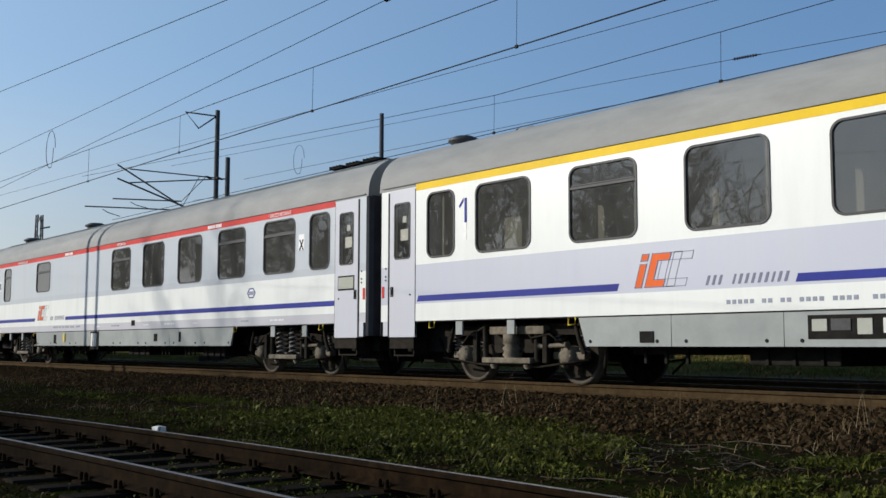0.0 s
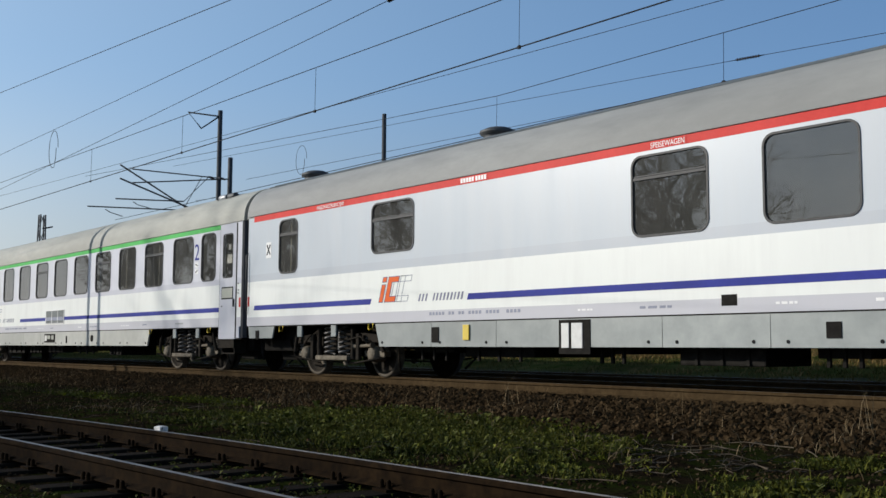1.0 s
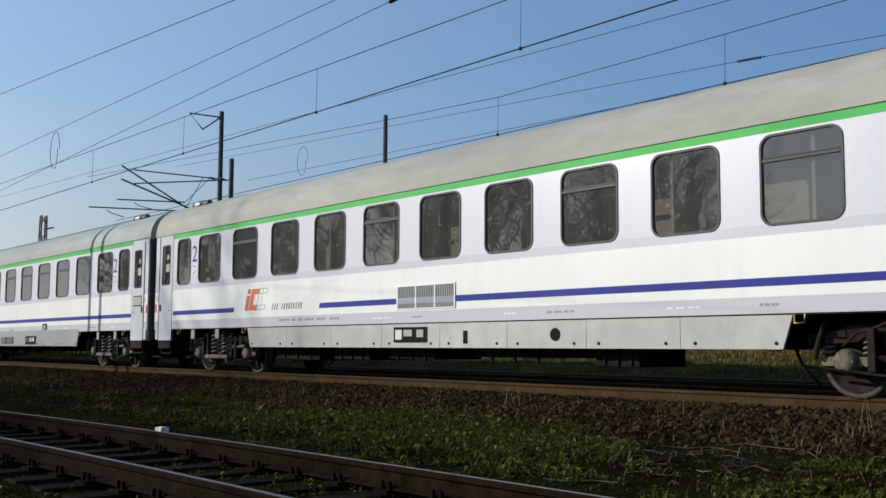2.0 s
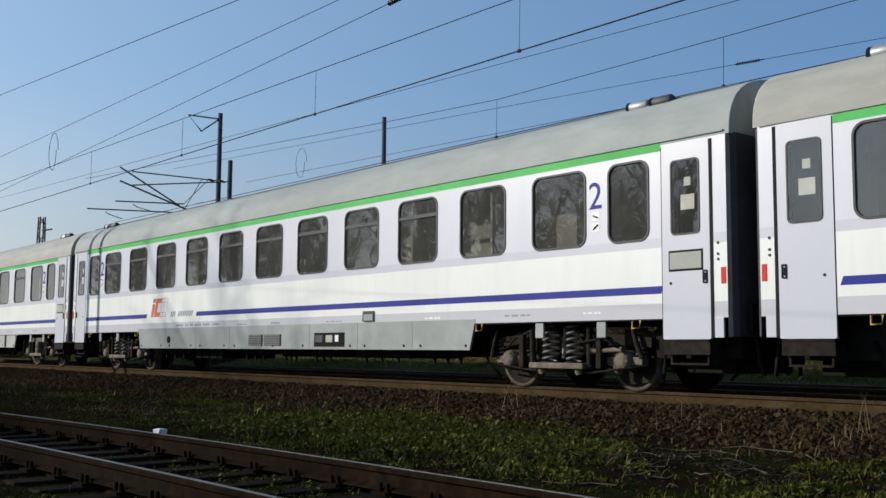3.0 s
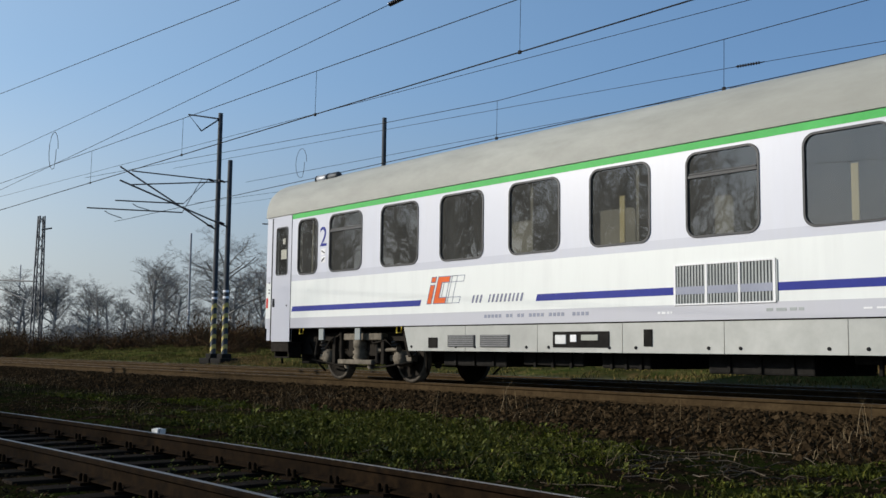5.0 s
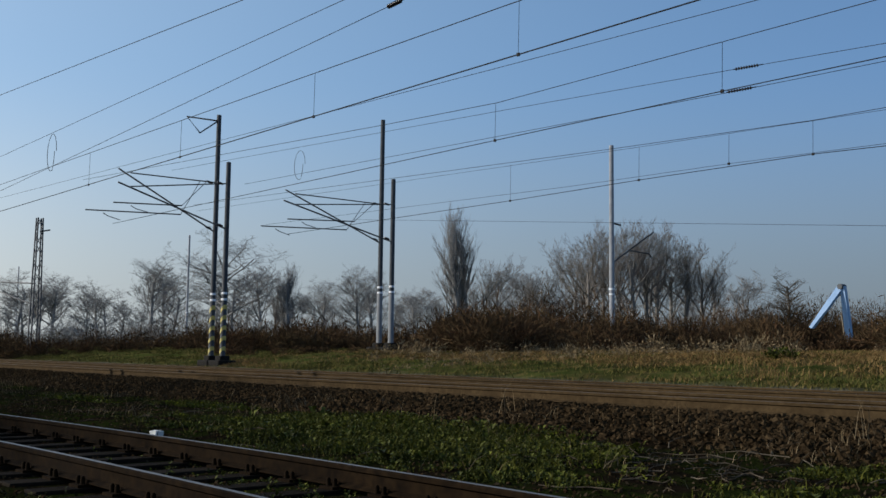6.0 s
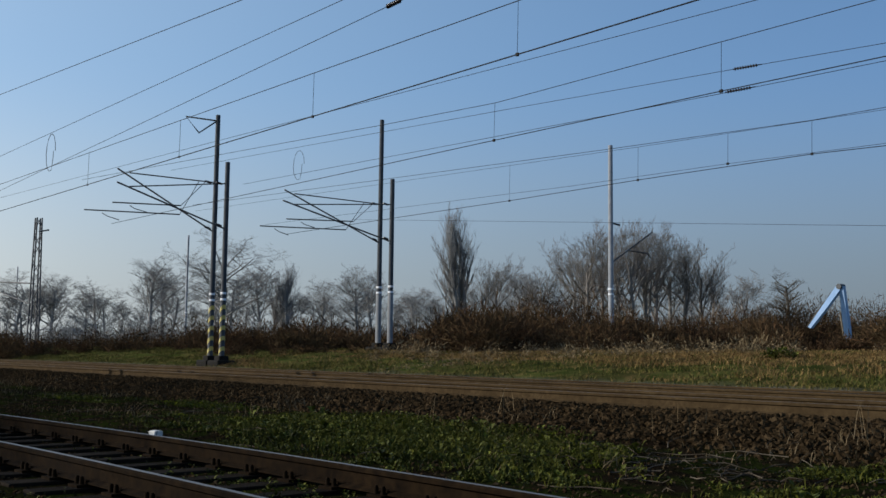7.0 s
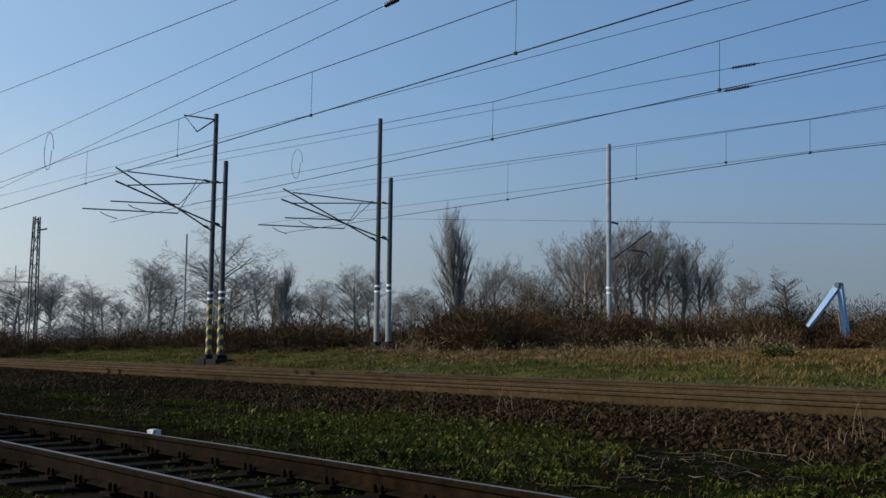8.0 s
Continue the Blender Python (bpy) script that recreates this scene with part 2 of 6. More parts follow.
M = {
    "paint_green_coach": livery("paint_green_coach", [(0, PALE), (1.262, WHITE), (2.05, (0.53, 0.54, 0.60)), (2.17, (0.61, 0.62, 0.68))]),
    "paint_dining": livery("paint_dining", [(0, PALE), (1.245, WHITE), (2.05, (0.45, 0.485, 0.53)), (2.20, (0.485, 0.53, 0.575))]),
    "paint_first": livery("paint_first", [(0, WHITE), (1.35, (0.50, 0.52, 0.60)), (2.06, WHITE)]),
    # end walls darkened: the shade between coaches is put into the paint
    "end_shaded": simple("end_shaded", (0.035, 0.035, 0.04), (0.07, 0.07, 0.078), 4, 0.6, 0, 0.1),
    "door_paint": livery("door_paint", [(0, (0.53, 0.54, 0.60)), (3.0, (0.53, 0.54, 0.60))]),
    "roof_grey": simple("roof_grey", (0.25, 0.255, 0.25), (0.34, 0.345, 0.335), 2.5, 0.6, 0, 0.06, 0.01, (0.4, 2, 1), spec=0.15),
    "roof_cream": simple("roof_cream", (0.33, 0.33, 0.295), (0.45, 0.45, 0.405), 2.5, 0.6, 0, 0.06, 0.01, (0.4, 2, 1), spec=0.15),
    "roof_seam": simple("roof_seam", (0.42, 0.42, 0.39), (0.55, 0.55, 0.52), 4, 0.5, 0, 0),
    "roof_pale": simple("roof_pale", (0.30, 0.33, 0.32), (0.41, 0.44, 0.42), 2.5, 0.6, 0, 0.06, 0.01, (0.4, 2, 1), spec=0.15),
    "skirt_grey": simple("skirt_grey", (0.24, 0.265, 0.26), (0.33, 0.355, 0.345), 3, 0.40, 0, 0.05, 0.01),
    "skirt_cream": simple("skirt_cream", (0.36, 0.365, 0.335), (0.47, 0.475, 0.44), 3, 0.45, 0, 0.05, 0.01),
    "blue": simple("blue", (0.022, 0.032, 0.24), (0.030, 0.042, 0.29), 6, 0.5, 0, 0, spec=0.12),
    "green": simple("green", (0.075, 0.45, 0.10), (0.10, 0.52, 0.13), 6, 0.5, 0, 0, spec=0.12),
    "red": simple("red", (0.60, 0.035, 0.03), (0.68, 0.055, 0.045), 6, 0.5, 0, 0, spec=0.12),
    "yellow": simple("yellow", (0.82, 0.53, 0.012), (0.87, 0.59, 0.02), 6, 0.5, 0, 0, spec=0.12),
    "orange": simple("orange", (0.76, 0.12, 0.02), (0.80, 0.15, 0.03), 6, 0.5, 0, 0, spec=0.12),
    "outline": simple("outline", (0.20, 0.22, 0.30), (0.28, 0.30, 0.38), 6, 0.5, 0, 0),
    "ink": simple("ink", (0.10, 0.11, 0.20), (0.14, 0.15, 0.25), 6, 0.5, 0, 0),
    "white_mark": simple("white_mark", (0.78, 0.78, 0.78), (0.85, 0.85, 0.85), 6, 0.5, 0, 0),
    "safety_yellow": simple("safety_yellow", (0.62, 0.45, 0.03), (0.75, 0.56, 0.05), 9, 0.5, 0, 0.1),
    "faded_yellow": simple("faded_yellow", (0.52, 0.42, 0.12), (0.66, 0.55, 0.18), 9, 0.7, 0, 0.1),
    "rubber": simple("rubber", (0.012, 0.012, 0.013), (0.025, 0.025, 0.027), 20, 0.7, 0, 0.1, spec=0.1),
    "frame_grey": simple("frame_grey", (0.035, 0.036, 0.038), (0.065, 0.067, 0.069), 12, 0.5, 0.0, 0.05, spec=0.25),
    "under_black": simple("under_black", (0.012, 0.011, 0.010), (0.03, 0.028, 0.025), 9, 0.8, 0, 0.3, spec=0.05),
    # dirt darkened to carry the underside's shade, steel lightened for sunlit bogie parts
    "bogie_dirt_shaded": simple("bogie_dirt_shaded", (0.010, 0.008, 0.006), (0.046, 0.038, 0.029), 7, 0.85, 0.0, 0.4, 0.01, spec=0.1),
    "steel": simple("steel", (0.085, 0.072, 0.053), (0.26, 0.22, 0.165), 9, 0.7, 0.0, 0.3, 0.006, spec=0.15),
    "wheel": simple("wheel", (0.040, 0.033, 0.025), (0.125, 0.105, 0.08), 9, 0.7, 0.0, 0.3, 0.006, spec=0.15),
    "spring": simple("spring", (0.09, 0.086, 0.082), (0.22, 0.21, 0.20), 9, 0.5, 0.2, 0.1, spec=0.2),
    "inside": simple("inside", (0.17, 0.165, 0.14), (0.28, 0.27, 0.23), 2, 0.9, 0, 0, spec=0.1),
    "curtain": simple("curtain", (0.42, 0.36, 0.18), (0.52, 0.45, 0.24), 12, 0.9, 0, 0.2, 0.01, (6, 6, 0.3)),
    "blind": simple("blind", (0.36, 0.37, 0.32), (0.44, 0.45, 0.39), 6, 0.8, 0, 0),
    "pane": glass_pane("pane"),
    "door_pane": glass_pane("door_pane", (0.7, 0.72, 0.68), 0.07),
    # darkest leaves hold the shade between weeds, yellow-green ones the lit tops
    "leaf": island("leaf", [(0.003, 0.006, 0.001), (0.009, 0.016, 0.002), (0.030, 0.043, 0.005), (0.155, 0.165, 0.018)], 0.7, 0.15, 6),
    "moss": island("moss", [(0.045, 0.060, 0.006), (0.085, 0.105, 0.010), (0.13, 0.145, 0.018)], 0.9, 0.0, 6),
    "twig_dry": island("twig_dry", [(0.020, 0.015, 0.010), (0.06, 0.047, 0.034), (0.18, 0.15, 0.115)], 0.95, 0.0, 6),
    "rail_main": simple("rail_main", (0.040, 0.026, 0.013), (0.088, 0.060, 0.031), 14, 0.9, 0, 0.4, 0.004, spec=0.03),
    "rail_side": simple("rail_side", (0.004, 0.0024, 0.0014), (0.024, 0.0145, 0.007), 9, 0.9, 0, 0.4, 0.004, spec=0.03),
    "rail_head": simple("rail_head", (0.12, 0.105, 0.095), (0.24, 0.22, 0.20), 10, 0.5, 0.4, 0.05, 0.002, (0.2, 3, 1)),
    "sleeper_wood": simple("sleeper_wood", (0.010, 0.008, 0.006), (0.036, 0.028, 0.021), 9, 0.9, 0, 0.6, 0.01, (6, 0.7, 3), spec=0.02, random_tint=0.6),
    "sleeper_concrete": simple("sleeper_concrete", (0.07, 0.06, 0.048), (0.15, 0.125, 0.10), 14, 0.9, 0, 0.4, 0.006, spec=0.05, random_tint=0.4),
    # wide tone spread puts shaded gaps and lit facets into the stone colour
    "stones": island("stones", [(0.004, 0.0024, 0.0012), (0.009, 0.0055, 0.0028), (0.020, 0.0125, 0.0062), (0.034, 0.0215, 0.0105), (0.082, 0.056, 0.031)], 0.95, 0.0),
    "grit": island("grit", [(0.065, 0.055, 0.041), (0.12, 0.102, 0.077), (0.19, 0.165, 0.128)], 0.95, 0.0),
    # near-black blades carry shade in their colour, the yellowish ones sunlight
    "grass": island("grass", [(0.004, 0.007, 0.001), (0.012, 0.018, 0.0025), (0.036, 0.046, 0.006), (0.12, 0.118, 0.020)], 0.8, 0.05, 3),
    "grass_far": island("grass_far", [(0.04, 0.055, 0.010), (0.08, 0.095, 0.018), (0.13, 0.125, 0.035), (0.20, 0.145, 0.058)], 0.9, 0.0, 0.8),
    "dry": island("dry", [(0.10, 0.075, 0.04), (0.21, 0.155, 0.085), (0.33, 0.25, 0.15)], 0.9, 0.0, 3),
    "litter": island("litter", [(0.008, 0.0055, 0.0035), (0.024, 0.017, 0.010), (0.09, 0.066, 0.042)], 0.95, 0.0, 5),
    "straw": island("straw", [(0.13, 0.075, 0.028), (0.25, 0.15, 0.058), (0.36, 0.235, 0.105)], 0.9, 0.0, 1.0),
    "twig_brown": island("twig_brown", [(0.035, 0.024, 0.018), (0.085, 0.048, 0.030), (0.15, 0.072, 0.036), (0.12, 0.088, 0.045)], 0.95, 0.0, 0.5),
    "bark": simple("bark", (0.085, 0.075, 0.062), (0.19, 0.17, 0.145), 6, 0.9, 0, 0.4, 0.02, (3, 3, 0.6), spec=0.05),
    # next two barks lightened: the distant haze is put into their colour
    "bark_hazed": simple("bark_hazed", (0.21, 0.205, 0.195), (0.35, 0.34, 0.33), 6, 0.95, 0, 0.3, 0.02, (3, 3, 0.6), spec=0.02),
    "bark_birch_hazed": simple("bark_birch_hazed", (0.15, 0.135, 0.12), (0.31, 0.285, 0.26), 5, 0.9, 0, 0.3, 0.02, (2, 2, 0.8), spec=0.05),
    "galvanised": simple("galvanised", (0.30, 0.31, 0.32), (0.44, 0.45, 0.46), 5, 0.5, 0.4, 0.05),
    "mast_pale": simple("mast_pale", (0.16, 0.165, 0.17), (0.26, 0.265, 0.27), 5, 0.6, 0.1, 0.05),
    "mast_dark": simple("mast_dark", (0.04, 0.045, 0.05), (0.085, 0.09, 0.095), 5, 0.6, 0.3, 0.1),
    "cable": simple("cable", (0.012, 0.012, 0.012), (0.03, 0.028, 0.026), 5, 0.7, 0.0, 0, spec=0.1),
    "insulator": simple("insulator", (0.02, 0.013, 0.011), (0.045, 0.028, 0.022), 9, 0.3, 0, 0),
    "concrete": simple("concrete", (0.08, 0.078, 0.072), (0.17, 0.165, 0.15), 9, 0.9, 0, 0.4, spec=0.1),
    "arm_blue": simple("arm_blue", (0.26, 0.42, 0.66), (0.44, 0.60, 0.82), 2, 0.5, 0, 0.1, spec=0.2),
    "paper": simple("paper", (0.62, 0.62, 0.60), (0.78, 0.78, 0.76), 9, 0.7, 0, 0.3),
}


def ground_material():
    n = Nodes("earth", 1.0, 0, 0.0)
    sep = n.t.nodes.new("ShaderNodeSeparateXYZ")
    n.link(n.c.outputs["Object"], sep.inputs[0])
    fine, mid, broad = n.noise(22, 6), n.noise(1.7, 5), n.noise(0.35, 4)
    # near soil, moss and gravel almost black: foreground shade put into their colour
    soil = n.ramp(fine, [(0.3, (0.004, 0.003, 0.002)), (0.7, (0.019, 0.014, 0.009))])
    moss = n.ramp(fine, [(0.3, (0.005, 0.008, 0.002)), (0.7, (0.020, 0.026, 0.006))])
    field = n.ramp(mid, [(0.35, (0.040, 0.058, 0.012)), (0.55, (0.085, 0.085, 0.026)), (0.75, (0.17, 0.115, 0.048))])
    # gravel also holds the shaded gaps between the stones
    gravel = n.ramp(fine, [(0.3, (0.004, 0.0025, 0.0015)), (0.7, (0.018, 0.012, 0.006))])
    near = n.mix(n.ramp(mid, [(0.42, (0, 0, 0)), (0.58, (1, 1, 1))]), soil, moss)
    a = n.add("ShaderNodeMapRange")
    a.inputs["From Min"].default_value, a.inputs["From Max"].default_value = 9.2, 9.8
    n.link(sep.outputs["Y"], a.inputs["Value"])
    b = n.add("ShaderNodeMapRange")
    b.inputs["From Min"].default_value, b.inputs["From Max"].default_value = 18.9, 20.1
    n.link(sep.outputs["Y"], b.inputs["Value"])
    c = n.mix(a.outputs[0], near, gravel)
    # dusty sand and fine grit worn pale between the two lines
    d = n.add("ShaderNodeMapRange")
    d.inputs["From Min"].default_value, d.inputs["From Max"].default_value = 12.4, 13.4
    n.link(sep.outputs["Y"], d.inputs["Value"])
    c = n.mix(d.outputs[0], c, n.ramp(fine, [(0.3, (0.085, 0.072, 0.053)), (0.7, (0.175, 0.150, 0.115))]))
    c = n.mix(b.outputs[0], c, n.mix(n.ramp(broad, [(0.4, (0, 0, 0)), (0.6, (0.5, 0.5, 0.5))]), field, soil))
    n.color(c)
    n.bump(fine, 0.6, 0.03)
    return n.m


M["earth"] = ground_material()

# ---- mesh helpers ----


def finish(name, bm, material, smooth=False):
    me = bpy.data.meshes.new(name)
    bm.to_mesh(me)
    bm.free()
    for mt in (material if isinstance(material, (list, tuple)) else [material]):
        me.materials.append(mt)
    if smooth:
        me.shade_smooth()
    return me


def part(name, bm, material, parent, label="", at=None, smooth=False):
    me = bm if isinstance(bm, bpy.types.Mesh) else finish(name, bm, material, smooth)
    ob = new(name, me)
    ob.parent = parent
    if at is not None:
        ob.location = at
    return tagged(ob, label)


def thing(name, label, category, group="", at=(0, 0, 0), kind=""):
    ob = new(name)
    ob.location = at
    ob.empty_display_size = 0.2
    return tagged(ob, label, category, group, kind)


def box(bm, x0, x1, y0, y1, z0, z1, bevel=0.0, mi=0):
    vs = [bm.verts.new((x, y, z)) for x in (x0, x1) for y in (y0, y1) for z in (z0, z1)]
    fs = [bm.faces.new([vs[i] for i in q]) for q in ((0, 1, 3, 2), (4, 6, 7, 5), (0, 4, 5, 1), (2, 3, 7, 6), (0, 2, 6, 4), (1, 5, 7, 3))]
    for f in fs:
        f.material_index = mi
    if bevel:
        es = list({e for f in fs for e in f.edges})
        bmesh.ops.bevel(bm, geom=es, offset=bevel, segments=2, affect="EDGES", profile=0.6)
    return bm


def boxed(*a, **k):
    return box(bmesh.new(), *a, **k)


def tube(bm, pts, radii, sides=8, caps=True, mi=0):
    """A tube along points; radii one number or one a point."""
    pts = [Vector(p) for p in pts]
    if not isinstance(radii, (list, tuple)):
        radii = [radii] * len(pts)
    rings = []
    for i, p in enumerate(pts):
        d = (pts[min(i + 1, len(pts) - 1)] - pts[max(i - 1, 0)]).normalized()
        u = d.cross(Vector((0, 0, 1)) if abs(d.z) < 0.9 else Vector((1, 0, 0))).normalized()
        w = d.cross(u)
        rings.append([bm.verts.new(p + (u * math.cos(k * math.tau / sides) + w * math.sin(k * math.tau / sides)) * radii[i]) for k in range(sides)])
    for a, b in zip(rings, rings[1:]):
        for k in range(sides):
            f = bm.faces.new((a[k], a[(k + 1) % sides], b[(k + 1) % sides], b[k]))
            f.smooth, f.material_index = True, mi
    if caps:
        for r in (rings[0], rings[-1]):
            f = bm.faces.new(r)
            f.material_index = mi
    return bm


def lathe(bm, profile, axis="y", sides=28, centre=(0, 0, 0), mi=0):
    """Turn (distance along axis, radius) pairs round an axis."""
    c = Vector(centre)
    rings = []
    for s, r in profile:
        ring = []
        for k in range(sides):
            a = k * math.tau / sides
            u, w = math.cos(a) * r, math.sin(a) * r
            ring.append(bm.verts.new(c + Vector({"y": (u, s, w), "x": (s, u, w), "z": (u, w, s)}[axis])))
        rings.append(ring)
    for a, b in zip(rings, rings[1:]):
        for k in range(sides):
            f = bm.faces.new((a[k], a[(k + 1) % sides], b[(k + 1) % sides], b[k]))
            f.smooth, f.material_index = True, mi
    for r in (rings[0], rings[-1]):
        bm.faces.new(r).material_index = mi
    return bm


def prism(bm, outline, y0, y1, mi=0):
    """An outline in x and z, made thick along y."""
    a = [bm.verts.new((x, y0, z)) for x, z in outline]
    b = [bm.verts.new((x, y1, z)) for x, z in outline]
    n = len(outline)
    fs = [bm.faces.new(a), bm.faces.new(b[::-1])]
    fs += [bm.faces.new((a[i], b[i], b[(i + 1) % n], a[(i + 1) % n])) for i in range(n)]
    for f in fs:
        f.material_index = mi
    return bm


def round_rect(x0, x1, z0, z1, r, n=5):
    """Corner by corner, n + 1 points an arc."""
    out = []
    for cx, cz, a0 in ((x1 - r, z1 - r, 0), (x0 + r, z1 - r, 90), (x0 + r, z0 + r, 180), (x1 - r, z0 + r, 270)):
        for k in range(n + 1):
            a = radians(a0 + 90 * k / n)
            out.append((cx + r * math.cos(a), cz + r * math.sin(a)))
    return out


def ring_plate(bm, outer, inner, y0, y1, mi=0):
    """A frame between two outlines with as many points, thick along y."""
    n = len(outer)
    o0 = [bm.verts.new((x, y0, z)) for x, z in outer]
    i0 = [bm.verts.new((x, y0, z)) for x, z in inner]
    o1 = [bm.verts.new((x, y1, z)) for x, z in outer]
    i1 = [bm.verts.new((x, y1, z)) for x, z in inner]
    for k in range(n):
        j = (k + 1) % n
        for q in ((o0[k], i0[k], i0[j], o0[j]), (o1[j], i1[j], i1[k], o1[k]), (o0[j], o1[j], o1[k], o0[k]), (i0[k], i1[k], i1[j], i0[j])):
            bm.faces.new(q).material_index = mi
    return bm


def from_arrays(name, verts, faces, material, label="", category="", kind="stuff"):
    me = bpy.data.meshes.new(name)
    me.from_pydata([tuple(v) for v in verts.tolist()] if hasattr(verts, "tolist") else verts, [], faces.tolist() if hasattr(faces, "tolist") else faces)
    me.materials.append(material)
    return tagged(new(name, me), label, category, "", kind)


# ---- ground ----
PROFILE = ((-400, -0.45), (-6, -0.46), (1.2, -0.50), (3.9, -0.51), (5.5, -0.50), (6.3, -0.45), (8.6, -0.46), (9.4, -0.42), (11.0, -0.20), (11.8, -0.155),
           (15.0, -0.16), (18.4, -0.15), (19.3, -0.08), (21.5, 0.22), (24.5, 0.52), (30, 0.75), (45, 1.0), (90, 1.25), (400, 1.2), (4000, 0.2))


def ground_z(y):
    for (a, za), (b, zb) in zip(PROFILE, PROFILE[1:]):
        if a <= y <= b:
            return za + (zb - za) * (y - a) / (b - a)
    return -0.45


def rough_z(x, y):
    amp = 0.045 if y < 9.3 else (0.02 if y < 19 else 0.10)
    if 2.2 < y < 5.6:
        amp = 0.02
    return ground_z(y) + amp * noise.noise(Vector((x * 0.8, y * 0.8, 0))) + 0.3 * amp * noise.noise(Vector((x * 3.1, y * 3.1, 4)))


def build_ground():
    xs = [-4000, -1200, -500, -250] + [-160 + 2.0 * i for i in range(55)] + [-50 + 0.4 * i for i in range(140)] + [8 + 4 * i for i in range(12)] + [80, 200, 600, 1500, 4000]
    ys = [-4000, -1200, -400, -120, -50, -20, -8] + [-2 + 0.4 * i for i in range(66)] + [24.6 + 2 * i for i in range(34)] + [120, 200, 400, 900, 2000, 4000]
    verts, faces = [], []
    for x in xs:
        for y in ys:
            verts.append((x, y, rough_z(x, y)))
    m = len(ys)
    for i in range(len(xs) - 1):
        for j in range(m - 1):
            faces.append((i * m + j, (i + 1) * m + j, (i + 1) * m + j + 1, i * m + j + 1))
    g = from_arrays("ground", verts, faces, M["earth"], "near earth, moss and gravel darkened as if shaded, pale grass beyond", "ground", "structure")
    g.data.shade_smooth()


build_ground()

# ---- tracks ----
YC = 12.956   # centre of the main track
RAIL = [(-0.075, 0), (0.075, 0), (0.075, 0.012), (0.012, 0.035), (0.010, 0.115), (0.036, 0.130), (0.036, 0.158), (0.024, 0.170),
        (-0.024, 0.170), (-0.036, 0.158), (-0.036, 0.130), (-0.010, 0.115), (-0.012, 0.035), (-0.075, 0.012)]


def rail_line(name, centre, top, xs, parent, side):
    bm = bmesh.new()
    rows = []
    for x in xs:
        y = centre(x)
        rows.append([bm.verts.new((x, y + a, top - 0.17 + b)) for a, b in RAIL])
    n = len(RAIL)
    for a, b in zip(rows, rows[1:]):
        for k in range(n):
            f = bm.faces.new((a[k], b[k], b[(k + 1) % n], a[(k + 1) % n]))
            f.material_index = 1 if k == 7 else 0
    bmesh.ops.recalc_face_normals(bm, faces=bm.faces)
    return part(name, bm, [side, M["rail_head"]], parent)


def siding(x):
    """The near rail line of the siding bends away a little."""
    d = -5.5 - x
    if d < 0:
        return 4.72
    if d < 18:
        return 4.72 - 0.0045 * d * d
    return 4.72 - 0.0045 * 324 - 0.162 * (d - 18)


def build_track(name, label, centre, top, x0, x1, step, material, size, side):
    t = tagged(new(name), label, "railway track", "", "structure")
    n = int((x1 - x0) / 1.0)
    xs = [x0 + (x1 - x0) * i / n for i in range(n + 1)]
    for off in (-0.755, 0.755):
        rail_line("rail", lambda x, o=off: centre(x) + o, top, xs, t, side)
    L, w, h = size
    sl = finish("sleeper", box(bmesh.new(), -w / 2, w / 2, -L / 2, L / 2, -h, 0, 0.012), material)
    plate = bmesh.new()
    for o in (-0.755, 0.755):
        box(plate, -0.09, 0.09, o - 0.16, o + 0.16, 0, 0.022)
        for s in (-1, 1):
            for u in (-0.045, 0.045):
                lathe(plate, [(0.0, 0.020), (0.055, 0.018), (0.07, 0.010)], "z", 6, (u, o + s * 0.105, 0.015))
            box(plate, -0.06, 0.06, o + s * 0.055 - 0.02, o + s * 0.055 + 0.03, 0.02, 0.05)
    plate = finish("tie_plate", plate, M["rail_side"])
    rnd = random.Random(5)
    x = x0 + 0.3
    count = 0
    while x < x1 and count < 290:
        d = (centre(x + 0.1) - centre(x - 0.1)) / 0.2
        ob = part("sleeper", sl, None, t)
        ob.location = (x, centre(x) + rnd.uniform(-0.02, 0.02), top - 0.17 - 0.022 + rnd.uniform(-0.006, 0.002))
        ob.rotation_euler = (0, rnd.uniform(-0.02, 0.02), math.atan(d) + rnd.uniform(-0.012, 0.012))
        if x > -26 and centre(x) < 6:
            part("tie_plate", plate, None, ob)
        x += step
        count += 1
    return t


build_track("track_siding", "disused siding with rusty rails on dark wooden sleepers", lambda x: siding(x) - 0.755, -0.28, -60, 6, 0.62, M["sleeper_wood"], (2.5, 0.25, 0.16), M["rail_side"])
build_track("track_main", "main line with brown rails on concrete sleepers in ballast", lambda x: YC, 0.02, -110, 40, 0.62, M["sleeper_concrete"], (2.4, 0.26, 0.2), M["rail_main"])
build_track("track_far", "second line with brown rails on concrete sleepers in ballast", lambda x: 17.0, 0.02, -110, 40, 0.62, M["sleeper_concrete"], (2.4, 0.26, 0.2), M["rail_main"])

# ---- coaches ----
LEN, HW = 24.5, 1.41
Z0, Z1, ZTOP = 1.055, 3.50, 4.385
WZ0, WZ1 = 2.165, 3.345


